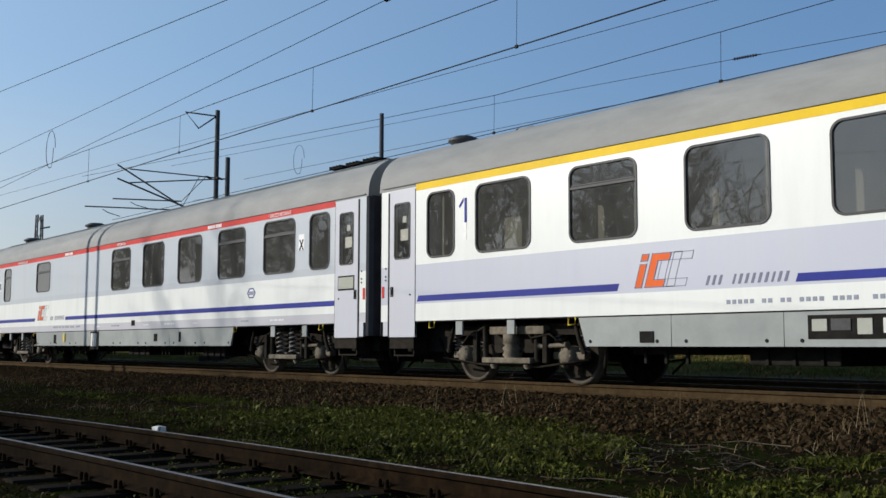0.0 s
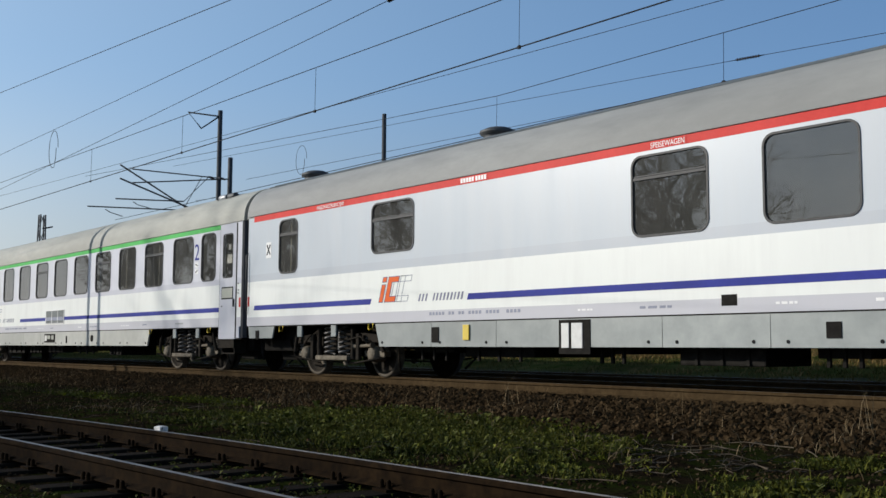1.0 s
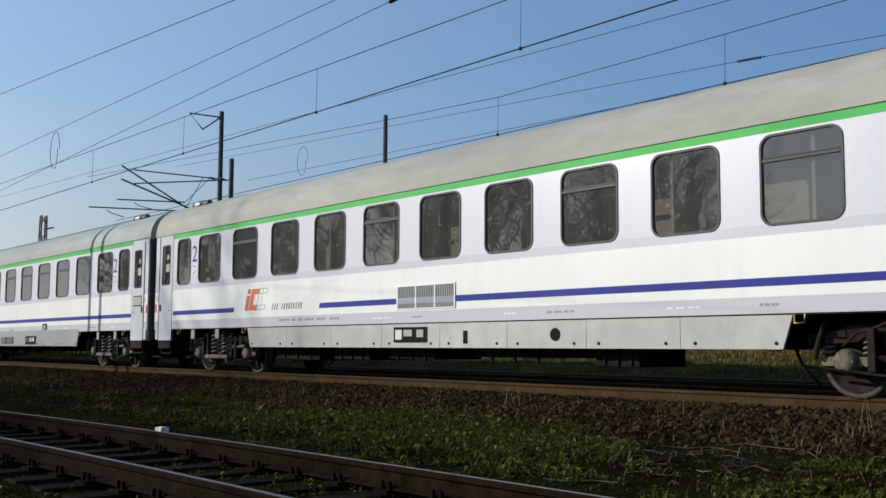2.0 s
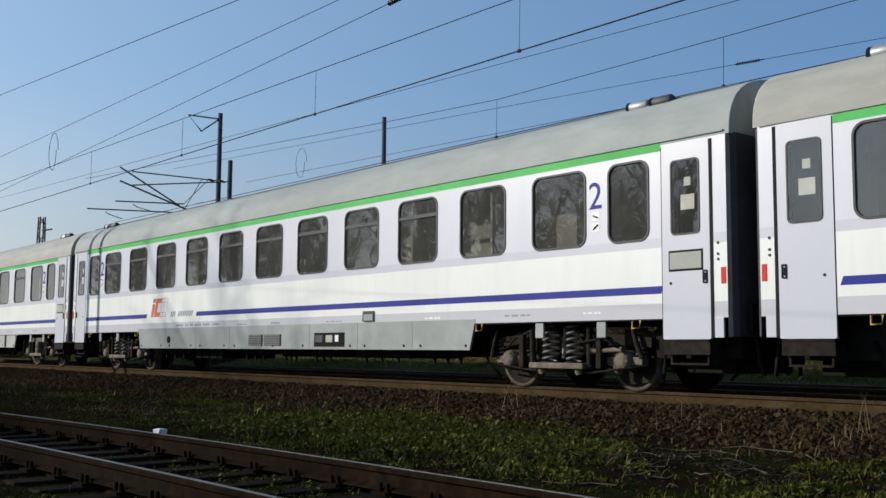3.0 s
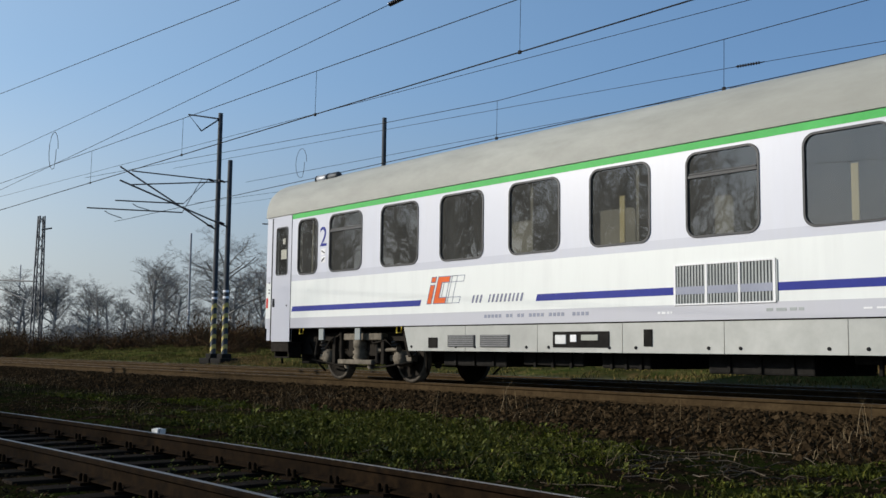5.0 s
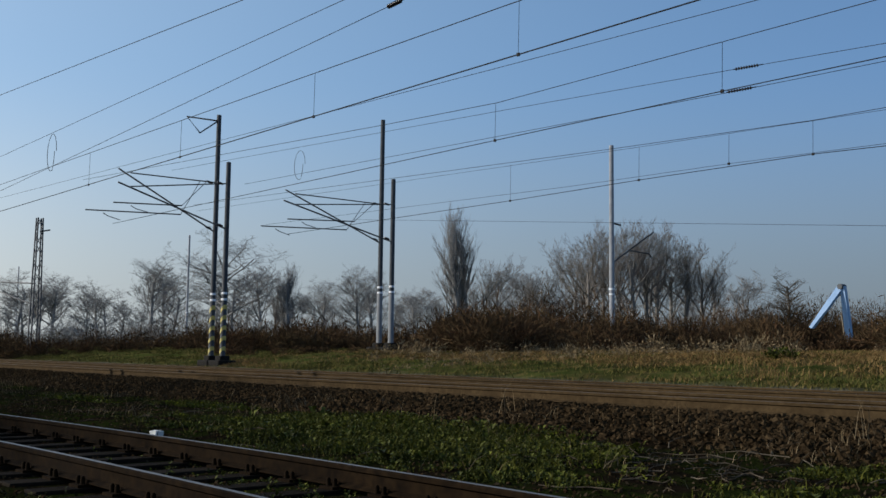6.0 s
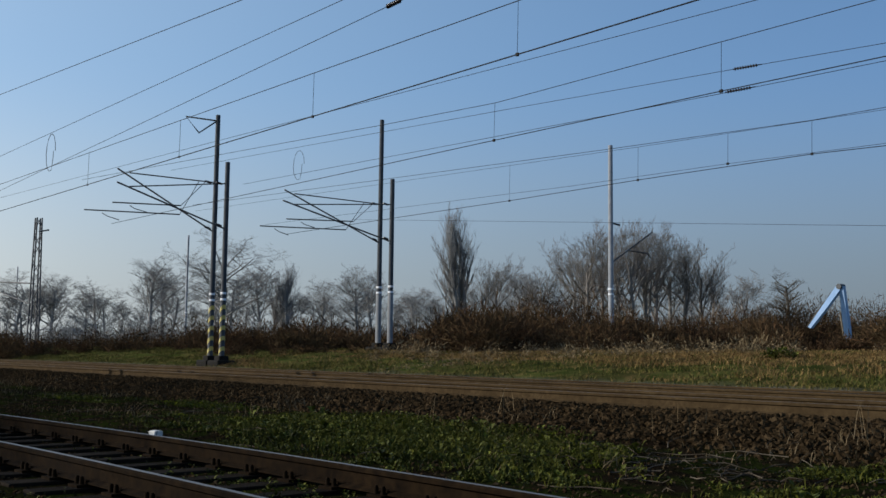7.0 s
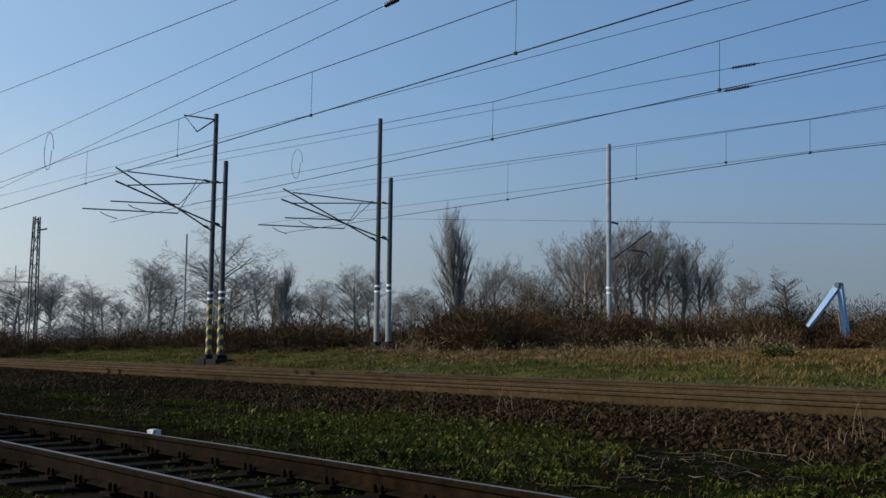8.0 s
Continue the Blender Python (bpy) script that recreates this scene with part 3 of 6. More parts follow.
def coach_side(openings, x0, x1, y, depth, material, name, parent):
    """A side wall with rounded window openings through it, from the sill of the body to the eaves."""
    bm = bmesh.new()
    s = 1 if y < 0 else -1

    def quad(a, b, c, d):
        if b - a > 1e-4 and d - c > 1e-4:
            bm.faces.new([bm.verts.new((u, y, w)) for u, w in ((a, c), (b, c), (b, d), (a, d))])

    ops = sorted(openings)
    quad(x0, x1, Z0, 2.02)
    quad(x0, x1, 3.42, Z1)
    x = x0
    for a, b, c, d, r in ops:
        ca, cb = a - 0.08, b + 0.08
        quad(x, ca, 2.02, 3.42)
        inner = round_rect(a, b, c, d, r)
        n = len(inner) // 4
        cx, cz, hw, hh = (ca + cb) / 2, 2.72, (cb - ca) / 2, 0.70
        outer = []
        for q, (sx, sz) in enumerate(((1, 1), (-1, 1), (-1, -1), (1, -1))):
            for k in range(n):
                px, pz = inner[q * n + k]
                upright, level = (cx + sx * hw, pz), (px, cz + sz * hh)
                first_edge, second_edge = (upright, level) if q % 2 == 0 else (level, upright)
                outer.append(first_edge if k < n // 2 else ((cx + sx * hw, cz + sz * hh) if k == n // 2 else second_edge))
        m = len(inner)
        o = [bm.verts.new((u, y, w)) for u, w in outer]
        i = [bm.verts.new((u, y, w)) for u, w in inner]
        e = [bm.verts.new((u, y + s * depth, w)) for u, w in inner]
        for k in range(m):
            j = (k + 1) % m
            bm.faces.new((o[k], o[j], i[j], i[k]))
            bm.faces.new((i[k], i[j], e[j], e[k]))
        x = cb
    quad(x, x1, 2.02, 3.42)
    bmesh.ops.remove_doubles(bm, verts=bm.verts, dist=0.0005)
    return part(name, bm, material, parent)


def roof_outline():
    """Half section of the roof from the eaves to the crown, y outward and z."""
    pts = []
    for k in range(13):
        a = radians(90 * k / 12)
        pts.append((HW * max(0.0, math.cos(a)) ** 0.70, Z1 + (ZTOP - Z1) * math.sin(a) ** 0.83))
    return pts


def roof_z(y):
    """Height of the roof's skin so far from its middle line."""
    c = (abs(y) / HW) ** (1 / 0.70)
    return Z1 + (ZTOP - Z1) * math.sqrt(1 - c * c) ** 0.83


def coach_roof(x0, x1, parent, material, ridges, eaves=Z1):
    bm = bmesh.new()
    half = roof_outline()
    sec = [(-y, z) for y, z in half] + [(y, z) for y, z in half[::-1][1:]]
    rows = [[bm.verts.new((x, y, z)) for y, z in sec] for x in (x0, x0 + 0.02, x1 - 0.02, x1)]
    for a, b in zip(rows, rows[1:]):
        for k in range(len(sec) - 1):
            bm.faces.new((a[k], b[k], b[k + 1], a[k + 1])).smooth = True
    bm.faces.new(rows[0])
    bm.faces.new(rows[-1][::-1])
    roof = part("roof", bm, material, parent)
    for k in ridges:
        y, z = half[k]
        bm = bmesh.new()
        tube(bm, [(x0 + 0.3, -y - 0.004, z + 0.004), (x1 - 0.3, -y - 0.004, z + 0.004)], 0.017, 6)
        part("roof_seam", bm, M["roof_seam"], roof)
    bm = bmesh.new()
    box(bm, x0 + 0.1, x1 - 0.1, -HW - 0.022, -HW + 0.02, eaves - 0.006, eaves + 0.018, 0.004)
    part("rain_gutter", bm, material, roof)
    return roof


def make_window_meshes():
    out = {}
    for key, w, z0, z1, split in (("c", 1.17, WZ0, WZ1, False), ("co", 1.17, WZ0, WZ1, True), ("s", 0.78, WZ0, WZ1, False), ("so", 0.78, WZ0, WZ1, True),
                                  ("f", 1.35, WZ0, WZ1, False), ("fo", 1.35, WZ0, WZ1, True), ("h", 1.35, 2.36, WZ1, True)):
        o, i = round_rect(-w / 2, w / 2, z0, z1, 0.17), round_rect(-w / 2 + 0.03, w / 2 - 0.03, z0 + 0.03, z1 - 0.03, 0.145)
        bm = bmesh.new()
        ring_plate(bm, o, i, -0.012, 0.05)
        if split:
            zs = z1 - 0.36
            box(bm, -w / 2 + 0.035, w / 2 - 0.035, -0.008, 0.03, zs, zs + 0.045, 0.006)
            box(bm, -w / 2 + 0.05, w / 2 - 0.05, -0.002, 0.02, zs + 0.05, zs + 0.07, 0.003)
        frame_mesh = finish("window_frame", bm, M["frame_grey"])
        bm = bmesh.new()
        f = bm.faces.new([bm.verts.new((px, 0.014, pz)) for px, pz in i])
        f.normal_update()
        if f.normal.y > 0:
            f.normal_flip()
        pane_mesh = finish("pane", bm, M["pane"])
        out[key] = (frame_mesh, pane_mesh)
    return out


WIN = make_window_meshes()
WSIZE = {"c": (1.17, WZ0, WZ1), "co": (1.17, WZ0, WZ1), "s": (0.78, WZ0, WZ1), "so": (0.78, WZ0, WZ1), "f": (1.35, WZ0, WZ1), "fo": (1.35, WZ0, WZ1), "h": (1.35, 2.36, WZ1)}


def add_window(parent, kind, x, behind, rnd):
    fr, pn = WIN[kind]
    w = part("window", fr, None, parent, at=(x, -HW, 0))
    p = part("pane", pn, None, w)
    p.visible_shadow = False
    wd, z0, z1 = WSIZE[kind]
    if behind == "curtain":
        u = rnd.uniform(-0.2, 0.25)
        part("curtain", boxed(u, u + 0.10, 0.12, 0.14, z0 + 0.05, z0 + 0.75, 0.01), M["curtain"], w)
    return w


def text_mesh(name, body, size, material, shear=0.0):
    cu = bpy.data.curves.new(name, "FONT")
    cu.body, cu.size, cu.extrude, cu.shear = body, size, 0.001, shear
    ob = bpy.data.objects.new(name, cu)
    scene.collection.objects.link(ob)
    bpy.context.view_layer.update()
    me = bpy.data.meshes.new_from_object(ob.evaluated_get(bpy.context.evaluated_depsgraph_get()))
    bpy.data.objects.remove(ob)
    me.materials.clear()
    me.materials.append(material)
    me.transform(Matrix.Rotation(radians(90), 4, "X"))
    return me


def bars(parent, name, x0, x1, z0, z1, material, pattern, lean=0.0):
    """Writing too small to read, as plain bars."""
    bm = bmesh.new()
    total = sum(pattern)
    x = x0
    for k, w in enumerate(pattern):
        d = (x1 - x0) * w / total
        if k % 2 == 0:
            prism(bm, [(x, z0), (x + d, z0), (x + d + lean, z1), (x + lean, z1)], -HW - 0.0035, -HW + 0.002)
        x += d
    return tagged(part(name, bm, material, parent), "", "", "", "stuff")


def stripe(parent, name, x0, x1, z0, z1, material, lean=0.0):
    bm = prism(bmesh.new(), [(x0, z0), (x1, z0), (x1 + lean, z1), (x0 + lean, z1)], -HW - 0.0025, -HW + 0.004)
    return part(name, bm, material, parent)


def emblem(parent, x0, z0, s=1.0):
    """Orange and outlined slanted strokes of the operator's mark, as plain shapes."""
    h, sl = 0.47 * s, 0.15 * s

    def at(u, v):
        return u + sl * v, z0 + h * v

    def bracket(u, w, t):
        """Outline of an upright with an arm at its head and its foot."""
        arm = 0.22
        return [at(u, 0), at(u + w, 0), at(u + w, arm), at(u + t, arm), at(u + t, 1 - arm), at(u + w, 1 - arm), at(u + w, 1), at(u, 1)]

    def rim(bm, outline, t, y):
        for (xa, za), (xb, zb) in zip(outline, outline[1:] + outline[:1]):
            d = Vector((xb - xa, zb - za)).normalized() * t
            e = Vector((-d.y, d.x))
            prism(bm, [(xa - d.x - e.x, za - d.y - e.y), (xb + d.x - e.x, zb + d.y - e.y), (xb + d.x + e.x, zb + d.y + e.y), (xa - d.x + e.x, za - d.y + e.y)], y, -HW + 0.002)

    dot = [at(x0, 0.80), at(x0 + 0.12 * s, 0.80), at(x0 + 0.12 * s, 1), at(x0, 1)]
    stem = [at(x0, 0), at(x0 + 0.12 * s, 0), at(x0 + 0.12 * s, 0.70), at(x0, 0.70)]
    solid = bracket(x0 + 0.18 * s, 0.33 * s, 0.13 * s)
    bm = bmesh.new()
    for o in (dot, stem):
        prism(bm, o, -HW - 0.004, -HW + 0.002)
    prism(bm, [solid[0], solid[3], solid[4], solid[7]], -HW - 0.004, -HW + 0.002)
    for a, b, c, d in ((0, 1, 2, 3), (4, 5, 6, 7)):
        prism(bm, [solid[a], solid[b], solid[c], solid[d]], -HW - 0.004, -HW + 0.002)
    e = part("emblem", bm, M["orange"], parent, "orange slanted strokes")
    bm = bmesh.new()
    for o in (dot, stem, solid):
        rim(bm, o, 0.006 * s, -HW - 0.006)
    tagged(part("emblem_rim", bm, M["ink"], e), "", "", "", "stuff")
    bm = bmesh.new()
    for k in range(2):
        rim(bm, bracket(x0 + (0.37 + 0.19 * k) * s, 0.33 * s, 0.13 * s), 0.0055 * s, -HW - 0.0035)
    tagged(part("emblem_outline", bm, M["outline"], e), "", "", "", "stuff")
    return e


def coach_door(parent, x0, x1, front):
    """An entrance door, proud of the body, with a window, a handle, a dark gap towards the coach's end and a step."""
    cx = (x0 + x1) / 2
    hw = 0.245
    o, i = round_rect(cx - hw, cx + hw, 2.20, 3.25, 0.07), round_rect(cx - hw + 0.022, cx + hw - 0.022, 2.222, 3.228, 0.055)
    bm = bmesh.new()
    ring_plate(bm, round_rect(x0, x1, 0.77, 3.49, 0.02), round_rect(cx - hw + 0.012, cx + hw - 0.012, 2.212, 3.238, 0.06), -HW - 0.006, -HW + 0.05)
    bmesh.ops.recalc_face_normals(bm, faces=bm.faces)
    d = part("entrance_door", bm, M["door_paint"], parent, "pale grey entrance door with narrow window")
    part("door_window_frame", ring_plate(bmesh.new(), o, i, -HW - 0.016, -HW + 0.0), M["frame_grey"], d)
    bm = bmesh.new()
    f = bm.faces.new([bm.verts.new((px, -HW - 0.009, pz)) for px, pz in i])
    f.normal_update()
    if f.normal.y > 0:
        f.normal_flip()
    p = part("door_pane", bm, M["door_pane"], d)
    p.visible_shadow = False
    part("notice", boxed(cx - 0.10, cx + 0.13, -HW + 0.03, -HW + 0.034, 2.55, 2.76), M["paper"], d, "pale paper notice behind the glass")
    part("notice", boxed(cx - 0.04, cx + 0.07, -HW + 0.03, -HW + 0.034, 2.88, 3.0), M["paper"], d, "pale paper notice behind the glass")
    part("backing", boxed(x0 + 0.05, x1 - 0.05, -HW + 0.30, -HW + 0.33, 2.0, 3.4), M["frame_grey"], d)
    if front:
        part("lower_panel", boxed(cx - 0.29, cx + 0.29, -HW - 0.012, -HW, 1.70, 1.99, 0.008), M["rubber"], d)
        part("lower_panel_grille", boxed(cx - 0.265, cx + 0.265, -HW - 0.017, -HW - 0.01, 1.73, 1.96, 0.004), M["blind"], d)
    hx = x0 + 0.08 if not front else x1 - 0.08
    bm = ring_plate(bmesh.new(), round_rect(hx - 0.035, hx + 0.035, 1.52, 1.70, 0.01), round_rect(hx - 0.022, hx + 0.022, 1.54, 1.68, 0.006), -HW - 0.02, -HW)
    box(bm, hx - 0.012, hx + 0.012, -HW - 0.018, -HW, 1.56, 1.66)
    part("door_handle", bm, M["rubber"], d)
    part("door_knob", lathe(bmesh.new(), [(-HW - 0.014, 0.018), (-HW, 0.02)], "y", 10, (x0 + 0.14 if front else x1 - 0.14, 0, 1.54)), M["rubber"], d)
    e0, e1 = (x1 + 0.002, x1 + 0.055) if front else (x0 - 0.055, x0 - 0.002)
    part("door_gap", boxed(e0, e1, -HW - 0.004, -HW + 0.03, 0.79, 3.47), M["rubber"], d)
    thin = x0 - 0.008 if front else x1 + 0.008
    part("door_seal", boxed(thin - 0.006, thin + 0.006, -HW - 0.004, -HW + 0.03, 0.79, 3.47), M["rubber"], d)
    j0, j1 = (x1 + 0.057, x1 + 0.20) if front else (x0 - 0.20, x0 - 0.057)
    part("door_post", boxed(j0, j1, -HW - 0.003, -HW + 0.03, 0.79, 1.06, 0.004), M["door_paint"], d)
    jm = (j0 + j1) / 2
    for z in (1.83, 1.90, 2.05):
        part("switch", lathe(bmesh.new(), [(-HW - 0.010, 0.018), (-HW, 0.02)], "y", 10, (jm, 0, z)), M["frame_grey"], d)
    bm = bmesh.new()
    box(bm, x0 + 0.02, x1 - 0.02, -HW - 0.01, -HW + 0.02, 0.56, 0.74, 0.006)
    box(bm, x0 + 0.03, x1 - 0.03, -HW - 0.02, -HW + 0.35, 0.735, 0.76, 0.006)
    box(bm, x0 + 0.08, x1 - 0.08, -HW + 0.04, -HW + 0.38, 0.42, 0.45, 0.006)
    for u in (x0 + 0.08, x1 - 0.11):
        box(bm, u, u + 0.03, -HW + 0.05, -HW + 0.35, 0.42, 0.74)
    part("footstep", bm, M["bogie_dirt_shaded"], d)


def wheelset_mesh():
    bm = bmesh.new()
    for s in (-1, 1):
        c = s * 0.755
        prof = [(c - s * 0.065, 0.03), (c - s * 0.065, 0.485), (c - s * 0.04, 0.485), (c - s * 0.03, 0.463), (c + s * 0.065, 0.457), (c + s * 0.068, 0.40), (c + s * 0.03, 0.385), (c + s * 0.022, 0.17), (c + s * 0.07, 0.13), (c + s * 0.075, 0.03)]
        lathe(bm, prof, "y", 36)
    lathe(bm, [(-0.98, 0.075), (0.98, 0.075)], "y", 14)
    for f in bm.faces:
        r = (f.calc_center_median().x ** 2 + f.calc_center_median().z ** 2) ** 0.5
        f.material_index = 1 if r > 0.40 else 0
    bmesh.ops.recalc_face_normals(bm, faces=bm.faces)
    return finish("wheelset", bm, [M["bogie_dirt_shaded"], M["wheel"]])


WHEELSET = wheelset_mesh()


def coil(bm, x, y, z0, z1, r, wire, turns):
    n = turns * 9
    tube(bm, [(x + r * math.cos(k * math.tau / 9), y + r * math.sin(k * math.tau / 9), z0 + (z1 - z0) * k / n) for k in range(n + 1)], wire, 5)


def bogie_meshes(style):
    """Pieces of one bogie round its pivot, each a mesh of its own: frame, springs, dampers, axle boxes, rods."""
    out = []
    bm = bmesh.new()
    for s in (-1, 1):
        y = s * 1.0
        if style == "springs":
            prism(bm, [(-1.75, 0.66), (-0.75, 0.72), (-0.55, 0.55), (0.55, 0.55), (0.75, 0.72), (1.75, 0.66), (1.75, 0.80), (0.8, 0.88), (-0.8, 0.88), (-1.75, 0.80)], y - 0.08, y + 0.08)
        else:
            prism(bm, [(-1.80, 0.78), (-0.60, 0.80), (-0.45, 0.50), (0.45, 0.50), (0.60, 0.80), (1.80, 0.78), (1.80, 0.90), (0.7, 0.97), (-0.7, 0.97), (-1.80, 0.90)], y - 0.09, y + 0.09)
    box(bm, -0.3, 0.3, -1.0, 1.0, 0.55, 0.85, 0.02)
    for u in (-1.7, 1.7):
        box(bm, u - 0.06, u + 0.06, -1.0, 1.0, 0.68, 0.80, 0.01)
    out.append(finish("bogie_frame", bm, M["bogie_dirt_shaded"]))

    def rod(name, pts, r, material="bogie_dirt_shaded"):
        out.append(finish(name, tube(bmesh.new(), pts, r, 8), M[material]))

    for s in (-1, 1):
        y = s * 1.12
        if style == "springs":
            for u in (-0.26, 0.26):
                bm = bmesh.new()
                coil(bm, u, y, 0.42, 1.0, 0.115, 0.024, 6)
                out.append(finish("spring", bm, M["spring"]))
                out.append(finish("spring_seat", lathe(bmesh.new(), [(0.40, 0.15), (0.44, 0.15)], "z", 16, (u, y, 0)), M["bogie_dirt_shaded"]))
        else:
            out.append(finish("air_spring", lathe(bmesh.new(), [(0.42, 0.13), (0.46, 0.17), (0.52, 0.14), (0.57, 0.17), (0.62, 0.13), (0.66, 0.16), (0.80, 0.16), (0.82, 0.12)], "z", 18, (0, y, 0)), M["steel"]))
        y = s * 1.16
        out.append(finish("spring_plank", boxed(-0.58, 0.58, y - 0.13, y + 0.10, 0.33, 0.42, 0.015), M["steel"]))
        rod("damper", [(-0.05, y - 0.13 * s, 0.50), (0.0, y - 0.10 * s, 0.72), (0.06, y - 0.05 * s, 0.98)], [0.045, 0.045, 0.028], "spring")
        for u in (-0.62, 0.62):
            rod("swing_link", [(u, y, 0.36), (u, y, 0.42), (u, y, 0.90), (u, y, 0.98)], [0.075, 0.05, 0.05, 0.07])
        rod("anchor_rod", [(0.66, y, 0.60), (0.72, y, 0.60), (1.24, y, 0.63), (1.30, y, 0.63)], [0.065, 0.038, 0.038, 0.065], "steel")
        for u in (-1, 1):
            rod("damper", [(1.62 * u, y - 0.02 * s, 0.50), (1.54 * u, y, 0.72), (1.45 * u, y, 0.97)], [0.04, 0.04, 0.025])
            rod("sand_pipe", [(2.0 * u, y - 0.1 * s, 0.75), (1.88 * u, y - 0.2 * s, 0.36), (1.74 * u, y - 0.35 * s, 0.16)], 0.022)
            out.append(finish("brake_cylinder", lathe(bmesh.new(), [(0.45 * u if u > 0 else -0.75, 0.10), (0.75 * u if u > 0 else -0.45, 0.10)], "x", 12, (0, s * 0.62, 0.55)), M["bogie_dirt_shaded"]))
        if style == "airbag":
            out.append(finish("bolster_beam", boxed(-0.42, 0.86, y - 0.10, y + 0.06, 0.80, 0.93, 0.02), M["steel"]))
        for u in (-0.40, 0.40):
            out.append(finish("brake_hanger", boxed(u * 2.1 - 0.05, u * 2.1 + 0.05, y - 0.06, y + 0.03, 0.34, 0.86, 0.015), M["bogie_dirt_shaded"]))
            out.append(finish("plank_foot", lathe(bmesh.new(), [(0.24, 0.05), (0.28, 0.075), (0.34, 0.075)], "z", 12, (u, y, 0)), M["steel"]))
        rod("equaliser_hose", [(0.3, y + 0.04 * s, 0.96), (0.55, y + 0.07 * s, 0.74), (0.95, y + 0.06 * s, 0.80), (1.2, y + 0.05 * s, 0.66)], 0.016)
        rod("brake_rod", [(-1.75, y, 0.40), (-0.7, y, 0.30), (0.7, y, 0.28), (1.75, y, 0.40)], 0.02)
        rod("cable_hose", [(-0.5, y, 1.0), (-0.8, y + 0.03 * s, 0.86), (-1.05, y, 0.80), (-1.23, y, 0.64)], 0.018)
        for u in (-1.23, 1.23):
            bm = lathe(bmesh.new(), [(s * 0.86, 0.15), (s * 1.08, 0.16), (s * 1.12, 0.15), (s * 1.16, 0.12), (s * 1.18, 0.05)], "y", 16, (u, 0, 0.46))
            for k in range(6):
                a = k * math.tau / 6
                lathe(bm, [(s * 1.11, 0.018), (s * 1.17, 0.016)], "y", 6, (u + 0.115 * math.cos(a), 0, 0.46 + 0.115 * math.sin(a)))
            box(bm, u - 0.34, u + 0.34, s * 1.0 - 0.08, s * 1.0 + 0.08, 0.40, 0.52, 0.02)
            out.append(finish("axle_box", bm, M["steel"]))
            for w in (-0.27, 0.27):
                bm = bmesh.new()
                coil(bm, u + w, s * 1.0, 0.52, 0.78, 0.075, 0.018, 4)
                out.append(finish("axle_spring", bm, M["spring"]))
    return out


BOGIE = {k: bogie_meshes(k) for k in ("springs", "airbag")}
WHEELS = []


def roof_dome(parent, x, y, r=0.33):
    z = roof_z(y) - 0.05
    bm = lathe(bmesh.new(), [(z, r * 0.8), (z + 0.10, r * 0.8), (z + 0.12, r), (z + 0.17, r), (z + 0.23, r * 0.6), (z + 0.25, 0.02)], "z", 22, (x, y, 0))
    part("roof_vent", bm, M["mast_dark"], parent)


def roof_cowl(parent, x, y, n=2):
    """Drum-shaped vents lying along the roof on short feet, the last one dark at its mouth."""
    z = roof_z(y) - 0.05
    for k in range(n):
        u = x + 0.44 * k
        bm = lathe(bmesh.new(), [(-0.21, 0.055), (-0.17, 0.085), (0.17, 0.085), (0.21, 0.055)], "x", 14, (u, y, z + 0.06))
        box(bm, u - 0.05, u + 0.05, y - 0.05, y + 0.05, z - 0.14, z + 0.0)
        v = part("roof_vent", bm, M["galvanised"] if k == 0 else M["mast_dark"], parent)
        part("vent_band", tube(bmesh.new(), [(u - 0.19, y, z + 0.06), (u - 0.14, y, z + 0.06)], 0.091, 14), M["mast_dark"], v)


